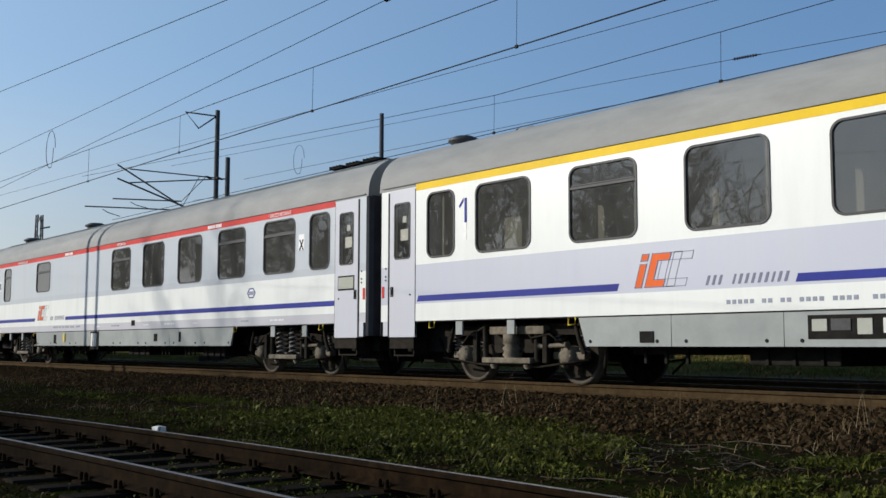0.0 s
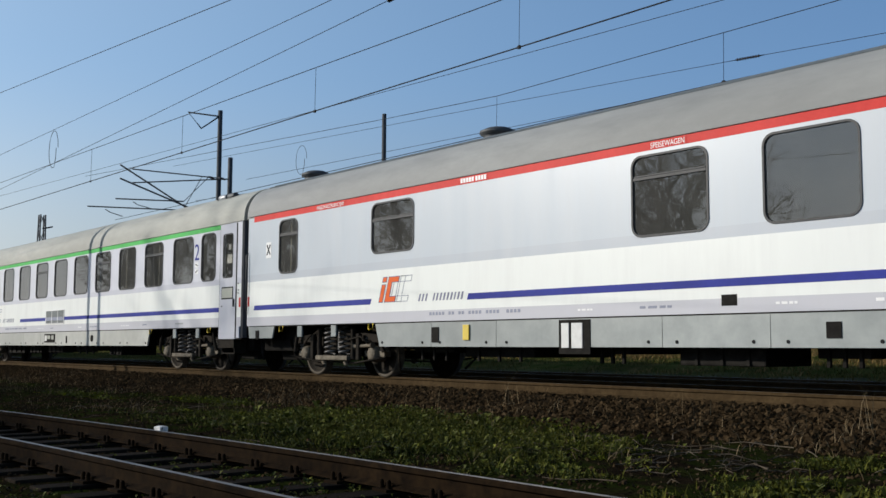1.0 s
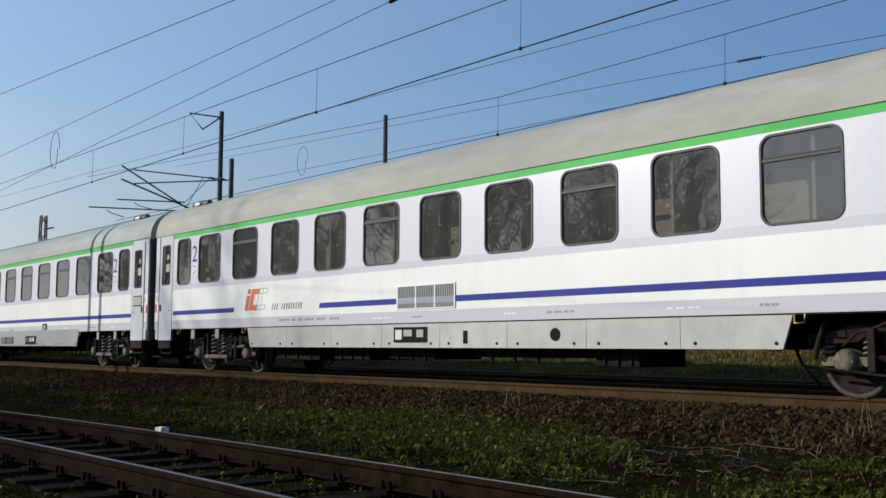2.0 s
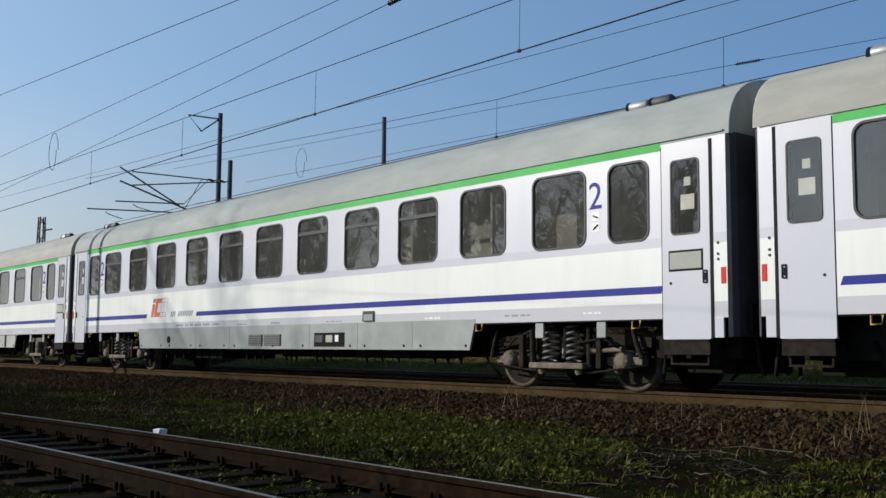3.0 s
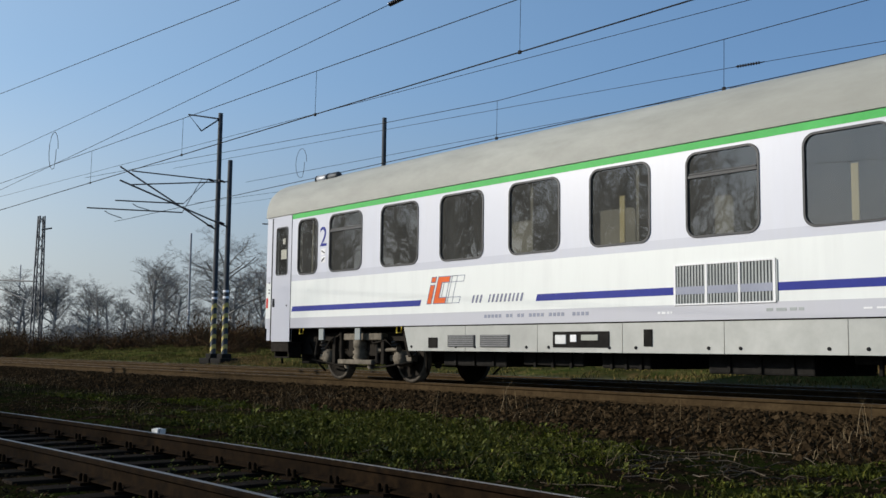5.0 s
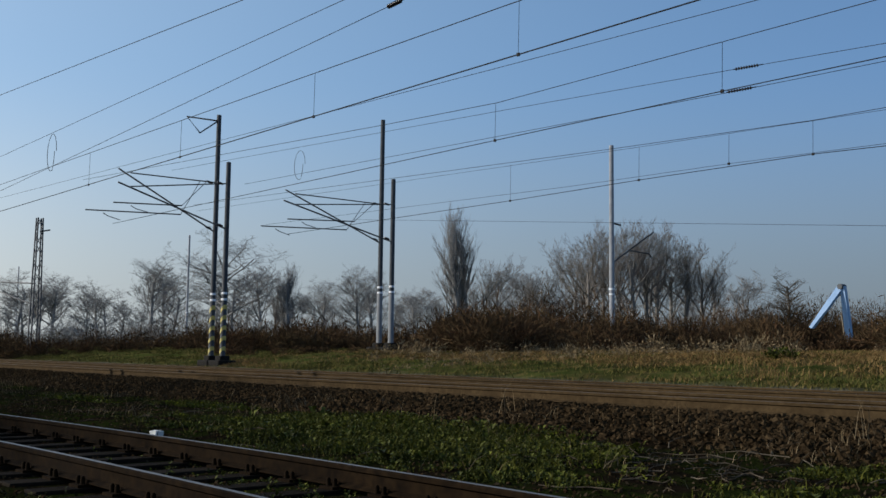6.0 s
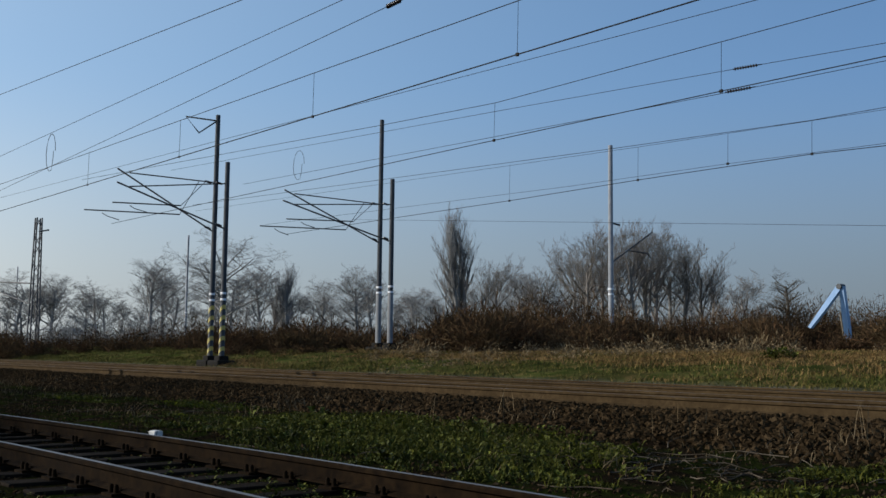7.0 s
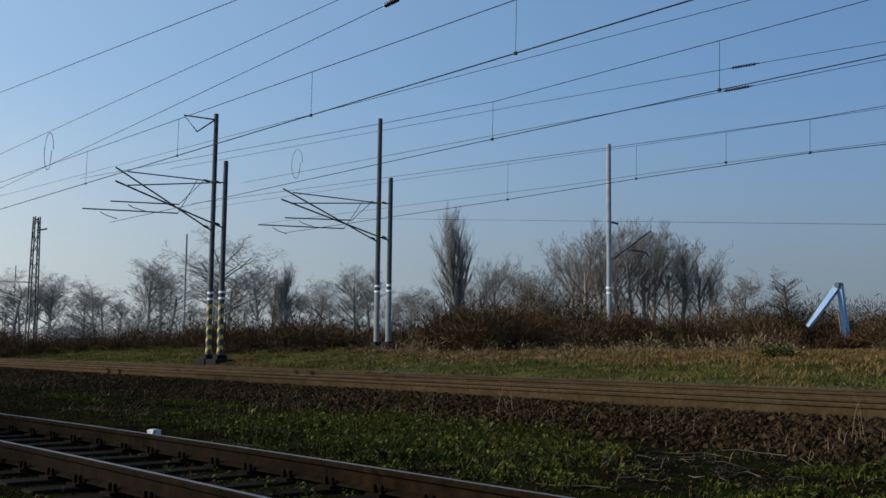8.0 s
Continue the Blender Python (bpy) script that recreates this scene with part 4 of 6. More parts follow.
def build_coach(label, paint, roof_mat, top_band, windows, doors, blue, mark, style, skirt_at, boxes, ridges, rnd, band=(3.375, 3.488), skirt=("skirt_grey", Z0)):
    """One passenger coach; its origin lies on the rail level under its rear coupling."""
    c = thing("passenger_coach", label, "train coach", "coaches of the train")
    ops = []
    for kind, x, _ in windows:
        w, z0, z1 = WSIZE[kind]
        ops.append((x - w / 2 + 0.012, x + w / 2 - 0.012, z0 + 0.012, z1 - 0.012, 0.165))
    for d in doors:
        if d:
            ops.append(((d[0] + d[1]) / 2 - 0.235, (d[0] + d[1]) / 2 + 0.235, 2.21, 3.24, 0.06))
    coach_side(ops, 0.20, LEN - 0.20, -HW, 0.06, paint, "side_wall", c)
    coach_side(ops, 0.20, LEN - 0.20, HW, 0.06, paint, "side_wall", c)
    roof = coach_roof(0.13, LEN - 0.13, c, roof_mat, ridges, band[1] + 0.012)
    for e, s in ((0.20, -1), (LEN - 0.20, 1)):
        bm = bmesh.new()
        pts = [(-HW, 0.0), (-HW + 0.03, 0.05), (-HW + 0.12, 0.09), (HW - 0.12, 0.09), (HW - 0.03, 0.05), (HW, 0.0)]
        lo = [bm.verts.new((e + s * d, y, 0.80)) for y, d in pts]
        hi = [bm.verts.new((e + s * d, y, Z1 + 0.02)) for y, d in pts]
        for k in range(5):
            bm.faces.new((lo[k], lo[k + 1], hi[k + 1], hi[k]))
        crown = [bm.verts.new((e + s * 0.06, y, z)) for y, z in [(-a, b) for a, b in roof_outline()] + [(a, b) for a, b in roof_outline()[::-1][1:]]]
        bm.faces.new(crown)
        bmesh.ops.recalc_face_normals(bm, faces=bm.faces)
        wall = part("end_wall", bm, M["end_shaded"], c)
        bm = bmesh.new()
        a, b = (e + s * 0.08, e + s * 0.195)
        for k in range(4):
            u0, u1 = a + (b - a) * k / 4, a + (b - a) * (k + 0.8) / 4
            lo_u, hi_u = min(u0, u1), max(u0, u1)
            ring = [(-0.62 - 0.10, 1.15), (-0.72, 3.35), (0.72, 3.35), (0.72, 1.15)]
            box(bm, lo_u, hi_u, -0.74, -0.55, 1.1, 3.42, 0.02)
            box(bm, lo_u, hi_u, 0.55, 0.74, 1.1, 3.42, 0.02)
            box(bm, lo_u, hi_u, -0.74, 0.74, 3.30, 3.46, 0.02)
            box(bm, lo_u, hi_u, -0.74, 0.74, 1.02, 1.16, 0.02)
        part("gangway_bellows", bm, M["rubber"], wall)
        for y in (-0.875, 0.875):
            bm = lathe(bmesh.new(), [(min(e + s * 0.02, e + s * 0.17), 0.10), (max(e + s * 0.02, e + s * 0.17), 0.10)], "x", 14, (0, y, 1.05))
            box(bm, min(e + s * 0.16, e + s * 0.19), max(e + s * 0.16, e + s * 0.19), y - 0.29, y + 0.29, 0.87, 1.23, 0.04)
            part("buffer", bm, M["under_black"], wall)
        for y in (-0.3, 0.25):
            bm = tube(bmesh.new(), [(e + s * 0.05, y - 0.6, 0.95), (e + s * 0.12, y - 0.6, 0.45), (e + s * 0.17, y - 0.55, 0.30)], 0.03, 6)
            part("brake_hose", bm, M["rubber"], wall)
        part("tail_lamp", boxed(min(e - s * 0.02, e - s * 0.10), max(e - s * 0.02, e - s * 0.10), -HW - 0.006, -HW + 0.03, 1.50, 1.72, 0.006), M["red"], wall, "small red marker plate")
        if doors[0 if s < 0 else 1]:
            continue
        bm = tube(bmesh.new(), [(e - s * 0.015, -HW - 0.01, 1.35), (e - s * 0.015, -HW - 0.055, 1.42), (e - s * 0.015, -HW - 0.055, 2.65), (e - s * 0.015, -HW - 0.01, 2.72)], 0.014, 8)
        part("grab_rail", bm, M["frame_grey"], wall)
    for a, b in ((0.30, 1.75), (LEN - 1.75, LEN - 0.30)):
        bm = boxed(a, b, -1.0, 1.0, 0.50, Z0, 0.03)
        box(bm, a + 0.3, b - 0.3, -0.7, 0.7, 0.30, 0.52, 0.03)
        part("draw_gear", bm, M["under_black"], c)
    # floor, partition behind the windows, underfloor equipment
    part("floor_pan", boxed(0.3, LEN - 0.3, -HW + 0.01, HW - 0.01, Z0 - 0.02, Z0 + 0.10), M["under_black"], c)
    part("corridor_partition", boxed(1.35, LEN - 1.35, -0.55, -0.50, Z0 + 0.1, 3.5), M["inside"], c)
    for k in range(10):
        u = 1.9 + k * 2.2
        part("compartment_wall", boxed(u, u + 0.05, -HW + 0.10, -0.5, Z0 + 0.1, 3.45), M["inside"], c)
    bm = bmesh.new()
    box(bm, 5.6, LEN - 5.6, -1.0, 1.0, 0.62, Z0, 0.03)
    part("underfloor_gear", bm, M["under_black"], c)
    u = 6.0
    while u < LEN - 7:
        w = rnd.uniform(0.7, 1.9)
        bm = boxed(u, u + w, -1.05, rnd.uniform(0.0, 0.9), rnd.uniform(0.33, 0.50), 0.64, 0.03)
        for k in range(3):
            v = u + w * (0.2 + 0.3 * k)
            box(bm, v, v + 0.05, -1.08, -1.03, 0.36, 0.62, 0.008)
        part("equipment_box", bm, M["under_black"], c)
        u += w + rnd.uniform(0.3, 1.3)
    # stripes and signs
    a, b = doors[0][1] + 0.02 if doors[0] else 0.45, doors[1][0] - 0.02
    stripe(c, "top_stripe", a, b, band[0], band[1], top_band)
    for p, q in blue:
        stripe(c, "blue_stripe", p, q, 1.405, 1.512, M["blue"], 0.04)
    for k, d in enumerate(doors):
        if d:
            coach_door(c, d[0], d[1], k == 1)
    for kind, x, behind in windows:
        add_window(c, kind, x, behind, rnd)
    emblem(c, mark, 1.435)
    bars(c, "lettering", mark + 1.22, mark + 2.45, 1.42, 1.55, M["ink"], (.5, .7, .5, .7, .5, 2.2, .4, .7, .5, .7, .5, .7, .5, .7, .5, .7, .5, .7, .4, .7, .5, .7, .5), 0.045)
    bars(c, "number_panel", mark + 1.55, mark + 3.9, 1.16, 1.215, M["outline"], (1, .5, 1, .5, 1, .5, 1, .5, 1, 2, 1, .5, 1, 2, 1, .5, 1, 2, 1, .5, 1, .5, 1, .5, 1, 2, 1, .5, 1, .5, 1, .5, 1, 3, 1, .5, 1, .5, 1, .5, 1))
    for q in range(7):
        u = mark + 4.9 + q * 1.75 + rnd.uniform(-0.4, 0.4)
        if u < LEN - 2.5:
            bars(c, "small_marking", u, u + rnd.uniform(0.25, 0.6), 1.15, 1.15 + rnd.uniform(0.02, 0.04), rnd.choice((M["outline"], M["skirt_grey"], M["white_mark"])), (2, 1, 3, 1, 2, 0.6, 1.5))
    # valance between the bogies
    s0, s1 = skirt_at
    n = 8
    for k in range(n):
        p, q = s0 + (s1 - s0) * k / n, s0 + (s1 - s0) * (k + 1) / n
        for y in (-HW + 0.012 if skirt[1] == Z0 else -HW - 0.005, HW - 0.06):
            ol = [(p + (0.16 if k == 0 else 0.006), 0.605), (q - (0.16 if k == n - 1 else 0.006), 0.605), (q - 0.004, skirt[1]), (p + 0.004, skirt[1])]
            sk = part("skirt_panel", prism(bmesh.new(), ol, y, y + 0.04), M[skirt[0]], c)
            if y < 0:
                for u in (p + 0.25, q - 0.25):
                    part("latch", lathe(bmesh.new(), [(y - 0.012, 0.022), (y, 0.026)], "y", 10, (u, 0, 0.68)), M["rubber"], sk)
    # recesses, holes and panel gaps are flat black plates standing in for their shade
    for kind, x0, x1, z0, z1 in boxes:
        y = -HW + 0.005 if skirt[1] == Z0 else -HW - 0.012
        if kind == "open":
            o = part("dark_recess_plate", boxed(x0, x1, y - 0.004, y + 0.01, z0, z1), M["under_black"], c)
            u = x0 + 0.06
            while u < x1 - 0.2:
                w = rnd.uniform(0.12, 0.34)
                w = min(w, x1 - 0.04 - u)
                part("gauge_panel", boxed(u, u + w, y - 0.016, y, z0 + 0.05 + rnd.uniform(0, 0.06), z1 - 0.05, 0.006), rnd.choice((M["paper"], M["white_mark"], M["frame_grey"], M["blind"])), o)
                u += w + rnd.uniform(0.04, 0.16)
        elif kind == "grille":
            o = part("grille", boxed(x0, x1, y - 0.008, y + 0.02, z0, z1), M["mast_dark"], c)
            k = 0
            while x0 + 0.05 * k < x1:
                part("slat", boxed(x0 + 0.05 * k, x0 + 0.05 * k + 0.026, y - 0.016, y - 0.006, z0, z1), M["skirt_grey"], o)
                k += 1
            part("blue_stripe", boxed(x0, x1, y - 0.019, y - 0.0165, 1.405, 1.512), M["outline"], o)
            for k in range(4):
                u = x0 + (x1 - x0 - 0.035) * k / 3
                part("grille_frame", boxed(u, u + 0.035, y - 0.022, y - 0.004, z0 - 0.02, z1 + 0.02), M["white_mark"], o)
            for zz in (z0 - 0.02, z1):
                part("grille_frame", boxed(x0, x1, y - 0.021, y - 0.004, zz, zz + 0.02), M["white_mark"], o)
        elif kind == "louvre":
            o = part("louvre", boxed(x0, x1, y - 0.012, y + 0.02, z0, z1), M["frame_grey"], c)
            for k in range(6):
                zz = z0 + (z1 - z0) * (k + 0.3) / 6
                part("slat", boxed(x0 + 0.02, x1 - 0.02, y - 0.022, y - 0.010, zz, zz + 0.014), M["mast_pale"], o)
        elif kind == "flap":
            o = part("filler_flap", boxed(x0, x1, y - 0.012, y + 0.02, z0, z1, 0.004), M["skirt_grey"], c)
            part("flap_rim", ring_plate(bmesh.new(), round_rect(x0, x1, z0, z1, 0.01), round_rect(x0 + 0.02, x1 - 0.02, z0 + 0.02, z1 - 0.06, 0.008), y - 0.018, y - 0.01), M["frame_grey"], o)
        elif kind == "hole":
            part("dark_hole_plate", boxed(x0, x1, y - 0.006, y + 0.01, z0, z1, 0.004), M["under_black"], c)
        elif kind == "round":
            part("dark_hole_plate", lathe(bmesh.new(), [(y - 0.008, (z1 - z0) / 2), (y + 0.01, (z1 - z0) / 2)], "y", 18, ((x0 + x1) / 2, 0, (z0 + z1) / 2)), M["under_black"], c)
        elif kind == "sign":
            part("white_sign", boxed(x0, x1, y - 0.010, y, z0, z1, 0.002), M["white_mark"], c)
        elif kind == "yellow":
            part("warning_plate", boxed(x0, x1, y - 0.02, y, z0, z1, 0.006), M["safety_yellow"], c)
    for x in (s0 - 0.1, s1 + 0.1, 1.75, LEN - 1.75):
        bm = bmesh.new()
        tube(bm, [(x - 0.07, -HW - 0.01, 1.04), (x - 0.07, -HW - 0.02, 0.93), (x + 0.07, -HW - 0.02, 0.93), (x + 0.07, -HW - 0.01, 1.04)], 0.014, 6)
        part("lifting_eye", bm, M["safety_yellow"], c)
    for x in (2.45, 3.75, LEN - 3.75, LEN - 2.45):
        part("side_bracket", boxed(x - 0.09, x + 0.09, -HW + 0.02, -HW + 0.06, 0.80, 1.06, 0.01), M["skirt_grey"], c)
    # bogies
    for px in (3.51, LEN - 3.51):
        for me in BOGIE[style]:
            part(me.name.split(".")[0], me, None, c, at=(px, 0, 0))
        for u in (-1.23, 1.23):
            w = part("wheelset", WHEELSET, None, c, at=(px + u, 0, 0.46))
            WHEELS.append(w)
    return c, roof


def green_windows(rnd, opens, behinds):
    out = [("s", 1.89, behinds[0])]
    for k in range(11):
        out.append(("co" if k in opens else "c", 12.25 + 1.79 * (k - 5), behinds[k + 1]))
    out.append(("s", 22.61, behinds[12]))
    return out


def sign_text(coach, body, x, z, size, material, shear=0.0, name="lettering"):
    return part(name, text_mesh(name, body, size, material, shear), None, coach, at=(x, -HW - 0.004, z))


TRAIN = []
rnd = random.Random(11)
DOORS = [(0.47, 1.24), (23.23, 24.03)]
N_, C_ = "", "curtain"
# first class coach
first, fr = build_coach("white and lavender first class coach with yellow eaves stripe", M["paint_first"], M["roof_grey"], M["yellow"],
                        [("s", 1.97, N_), ("f", 3.58, N_), ("fo", 5.77, N_), ("f", 7.96, N_), ("f", 10.15, N_), ("fo", 12.34, N_), ("f", 14.53, N_), ("f", 16.72, N_), ("fo", 18.91, N_), ("f", 21.1, N_), ("s", 22.61, N_)],
                        DOORS, [(1.30, 6.05), (8.95, 23.2)], 6.38, "airbag", (5.25, 19.3),
                        [("open", 9.1, 10.9, 0.70, 0.99), ("hole", 6.45, 6.70, 0.66, 0.82), ("hole", 15.0, 15.25, 0.66, 0.82)], (), rnd, (3.425, 3.553))
sign_text(first, "1", 2.50, 2.72, 0.62, M["blue"], 0, "class_numeral")
part("numeral_flag", prism(bmesh.new(), [(2.475, 3.02), (2.50, 2.98), (2.60, 3.09), (2.60, 3.15)], -HW - 0.005, -HW), M["blue"], first)
for k in range(2):
    part("white_sign", boxed(2.56, 2.68, -HW - 0.004, -HW, 2.42 + 0.17 * k, 2.55 + 0.17 * k), M["white_mark"], first)
roof_dome(fr, 1.3, -0.3, 0.3)
roof_cowl(fr, 3.0, -0.3, 1)
TRAIN.append((first, 0.11))
# dining car
dining, dr = build_coach("white and lavender dining car with red eaves stripe", M["paint_dining"], M["roof_grey"], M["red"],
                         [("so", 1.97, N_), ("h", 5.75, N_), ("fo", 12.26, N_), ("f", 14.45, N_), ("f", 16.63, N_), ("fo", 18.82, N_), ("fo", 21.0, N_), ("s", 22.63, N_)],
                         [None, DOORS[1]], [(0.5, 5.06), (7.92, 23.2)], 5.34, "springs", (5.2, 19.0),
                         [("open", 10.10, 10.75, 0.50, 1.02), ("hole", 6.95, 7.15, 0.68, 0.95), ("yellow", 7.82, 7.98, 0.72, 0.98), ("hole", 14.6, 14.8, 0.72, 0.92),
                          ("hole", 16.1, 16.2, 0.7, 0.95), ("sign", 1.02, 1.25, 2.55, 2.90), ("sign", 21.82, 22.05, 2.62, 2.95), ("hole", 13.1, 13.35, 1.15, 1.30),
                          ("hole", 0.6, 0.75, 0.75, 0.95)], (7, 8, 9), rnd, (3.402, 3.53))
for x in (1.135, 21.935):
    bm = bmesh.new()
    for a, b in (((x - 0.07, 2.62), (x + 0.07, 2.84)), ((x + 0.07, 2.62), (x - 0.07, 2.84))):
        tube(bm, [(a[0], -HW - 0.006, a[1]), (b[0], -HW - 0.006, b[1])], 0.014, 6)
    part("cutlery_pictogram", bm, M["rubber"], dining)
for body, x0, x1 in (("WAGON RESTAURACYJNY", 3.10, 4.12), ("", 7.75, 8.42), ("SPEISEWAGEN", 11.95, 12.55), ("", 17.6, 18.3), ("CARROZZA RISTORANTE", 20.55, 21.5)):
    stripe(dining, "sign_ground", x0 - 0.04, x1 + 0.04, 3.405, 3.527, M["red"]).location = (0, -0.003, 0)
    if body:
        me = text_mesh("lettering", body, 0.115, M["white_mark"])
        wd = max(v.co.x for v in me.vertices)
        part("lettering", me, None, dining, at=(x0, -HW - 0.008, 3.422)).scale = ((x1 - x0) / wd, 1, 1)
    else:
        b_ = bars(dining, "lettering", x0, x1, 3.425, 3.505, M["white_mark"], (2, .6, 2, .6, 2, .6, 2, .6, 2, 1.5, 2, .6, 2, .6, 2, .6, 2))
        b_.location = (0, -0.005, 0)
part("end_skirt", prism(bmesh.new(), [(0.30, 0.78), (1.32, 0.78), (1.42, Z0), (0.25, Z0)], -HW + 0.012, -HW + 0.05), M["skirt_grey"], dining)
six = [(19.81 + 0.19 * math.cos(radians(60 * k)), 1.79 + 0.13 * math.sin(radians(60 * k))) for k in range(6)]
rim = [(19.81 + 0.155 * math.cos(radians(60 * k)), 1.79 + 0.10 * math.sin(radians(60 * k))) for k in range(6)]
mark_ring = part("hexagon_mark", ring_plate(bmesh.new(), six, rim, -HW - 0.005, -HW + 0.002), M["blue"], dining, "blue hexagonal mark")
part("mark_bar", boxed(19.70, 19.92, -HW - 0.004, -HW, 1.75, 1.83), M["outline"], mark_ring)
roof_dome(dr, 1.45, -0.4, 0.34)
roof_dome(dr, 7.6, -0.4, 0.34)
for k in range(3):
    u = 21.85 + 0.63 * k
    bm = boxed(u + 0.06, u + 0.46, -0.62, -0.15, ZTOP - 0.22, ZTOP + 0.02, 0.02)
    box(bm, u, u + 0.52, -0.70, -0.10, ZTOP + 0.02, ZTOP + 0.055, 0.012)
    for q in range(4):
        box(bm, u + 0.04 + 0.12 * q, u + 0.10 + 0.12 * q, -0.72, -0.08, ZTOP + 0.05, ZTOP + 0.085, 0.006)
    part("roof_vent", bm, M["under_black"], dr)
TRAIN.append((dining, -24.5))
# second class coaches
for k, (roof_mat, style, opens, beh, ridges, blue, mark, boxes, label) in enumerate((
        (M["roof_cream"], "springs", (1, 4, 7, 9), [N_, N_, N_, N_, N_, N_, N_, N_, N_, N_, N_, N_, N_], (), [(1.30, 4.6), (8.3, 23.2)], 5.15,
         [("open", 10.9, 11.9, 0.70, 0.98), ("round", 15.0, 15.2, 0.72, 0.92), ("grille", 11.0, 12.7, 1.32, 1.72), ("hole", 4.9, 5.05, 0.66, 0.86), ("hole", 12.9, 13.0, 0.68, 0.9)],
         "white and lavender second class coach with green stripe and cream roof"),
        (M["roof_pale"], "springs", (0, 1, 2, 3, 4, 5, 6, 7, 8), [N_, N_, N_, N_, N_, N_, N_, N_, N_, N_, N_, N_, N_], (8, 9), [(1.30, 5.75), (8.72, 23.2)], 6.05,
         [("open", 14.2, 15.3, 0.66, 0.94), ("louvre", 11.45, 12.05, 0.68, 0.92), ("louvre", 12.15, 12.85, 0.68, 0.92), ("round", 7.15, 7.27, 0.74, 0.92), ("flap", 15.95, 16.3, 1.14, 1.34)],
         "white and lavender second class coach with green stripe, ribbed roof"),
        (M["roof_cream"], "airbag", (0, 5, 9), [N_, N_, N_, N_, N_, C_, N_, C_, C_, C_, C_, C_, N_], (), [(1.30, 5.75), (8.72, 23.2)], 5.95,
         [("open", 9.1, 10.25, 0.68, 0.92), ("grille", 11.45, 13.05, 1.28, 1.80), ("louvre", 6.55, 7.25, 0.68, 0.88), ("louvre", 7.4, 8.1, 0.68, 0.88), ("hole", 6.0, 6.25, 0.66, 0.84),
          ("hole", 10.9, 11.05, 0.7, 0.94), ("round", 15.0, 15.22, 0.70, 0.92), ("flap", 16.9, 17.12, 1.13, 1.28), ("hole", 17.98, 18.14, 0.62, 1.04)],
         "white last second class coach with green stripe and cream roof"))):
    co, ro = build_coach(label, M["paint_green_coach"], roof_mat, M["green"], green_windows(rnd, opens, beh), DOORS, blue, mark, style, (5.25, 19.25), boxes, ridges, rnd,
                         ((3.375, 3.488), (3.418, 3.535), (3.385, 3.488))[k], (("skirt_cream", Z0), ("skirt_grey", 1.125), ("skirt_cream", Z0))[k])
    for x in (2.36, 21.84):
        sign_text(co, "2", x - 0.01, 2.72, 0.58, M["blue"], 0, "class_numeral")
        part("pictogram", tube(bmesh.new(), [(x + 0.09, -HW - 0.006, 2.41), (x + 0.19, -HW - 0.006, 2.48)], 0.012, 5), M["rubber"], co)
        part("pictogram", tube(bmesh.new(), [(x + 0.09, -HW - 0.006, 2.62), (x + 0.19, -HW - 0.006, 2.58)], 0.012, 5), M["rubber"], co)
        for q in range(2):
            part("white_sign", boxed(x + 0.06, x + 0.22, -HW - 0.004, -HW, 2.38 + 0.16 * q, 2.51 + 0.16 * q), M["white_mark"], co)
    roof_cowl(ro, 22.45, -0.95, 2)
    roof_cowl(ro, 1.7, -0.95, 2)
    TRAIN.append((co, -24.5 * (k + 2) + (0.10, 0.0, -0.06)[k]))

# ---- overhead line ----


def run(y, z, x0, x1, sag=0.0, r=0.011, slope=0.0, n=40):
    """A wire along the track at height z where x is -20, with a sag between its ends."""
    pts = []
    for k in range(n + 1):
        x = x0 + (x1 - x0) * k / n
        s = 4 * (k / n) * (1 - k / n)
        pts.append((x, y, z + slope * (x + 20) - sag * s))
    bm = tube(bmesh.new(), pts, r, 5)
    return tagged(new("overhead_wire", finish("overhead_wire", bm, M["cable"])), "thin dark overhead wire above the track", "overhead wire", "overhead wires")


def hangers(y, pairs):
    for x, z0, z1 in pairs:
        bm = tube(bmesh.new(), [(x, y, z0), (x - 0.02, y, z1)], 0.006, 4)
        box(bm, x - 0.05, x + 0.01, y - 0.02, y + 0.02, z1 - 0.03, z1 + 0.03)
        tagged(new("wire_hanger", finish("wire_hanger", bm, M["cable"])), "thin hanger between two overhead wires", "wire hanger", "wire hangers")


def insulator(p, d, n=9, r=0.04, step=0.06):
    bm = bmesh.new()
    d = Vector(d).normalized()
    p = Vector(p)
    for k in range(n):
        q = p + d * step * (k - n / 2)
        tube(bm, [q - d * 0.018, q, q + d * 0.018], [0.02, r, 0.02], 10)
    tube(bm, [p - d * step * (n / 2 + 1), p + d * step * (n / 2 + 1)], 0.012, 6)
    tagged(new("insulator", finish("insulator", bm, M["insulator"])), "brown ribbed insulator strung in an overhead wire", "insulator", "insulators")


run(5.0, 4.90, -60, 30, 0, 0.0045, -0.066)
run(9.0, 6.20, -75, 30, 0.0, 0.006, 0.002)
run(9.3, 5.72, -75, -12.9, 0.0, 0.0062, 0.034)
insulator((-12.65, 9.3, 5.97), (1, 0, 0.034), 7, 0.04, 0.05)
run(9.3, 5.72, -12.4, 30, 0.0, 0.0062, 0.034)
run(12.9, 7.16, -90, 30, 0.0, 0.010, -0.009)
run(12.9, 6.12, -90, 30, 0.0, 0.014, -0.005)
hangers(12.9, [(-20.7, 7.16, 6.12), (-13.69, 7.11, 6.09), (-27.88, 7.23, 6.16), (-35.0, 7.29, 6.19), (-6.5, 7.05, 6.06)])
run(15.2, 7.0, -80, 30, 0, 0.007, -0.028)
TY = 16.2


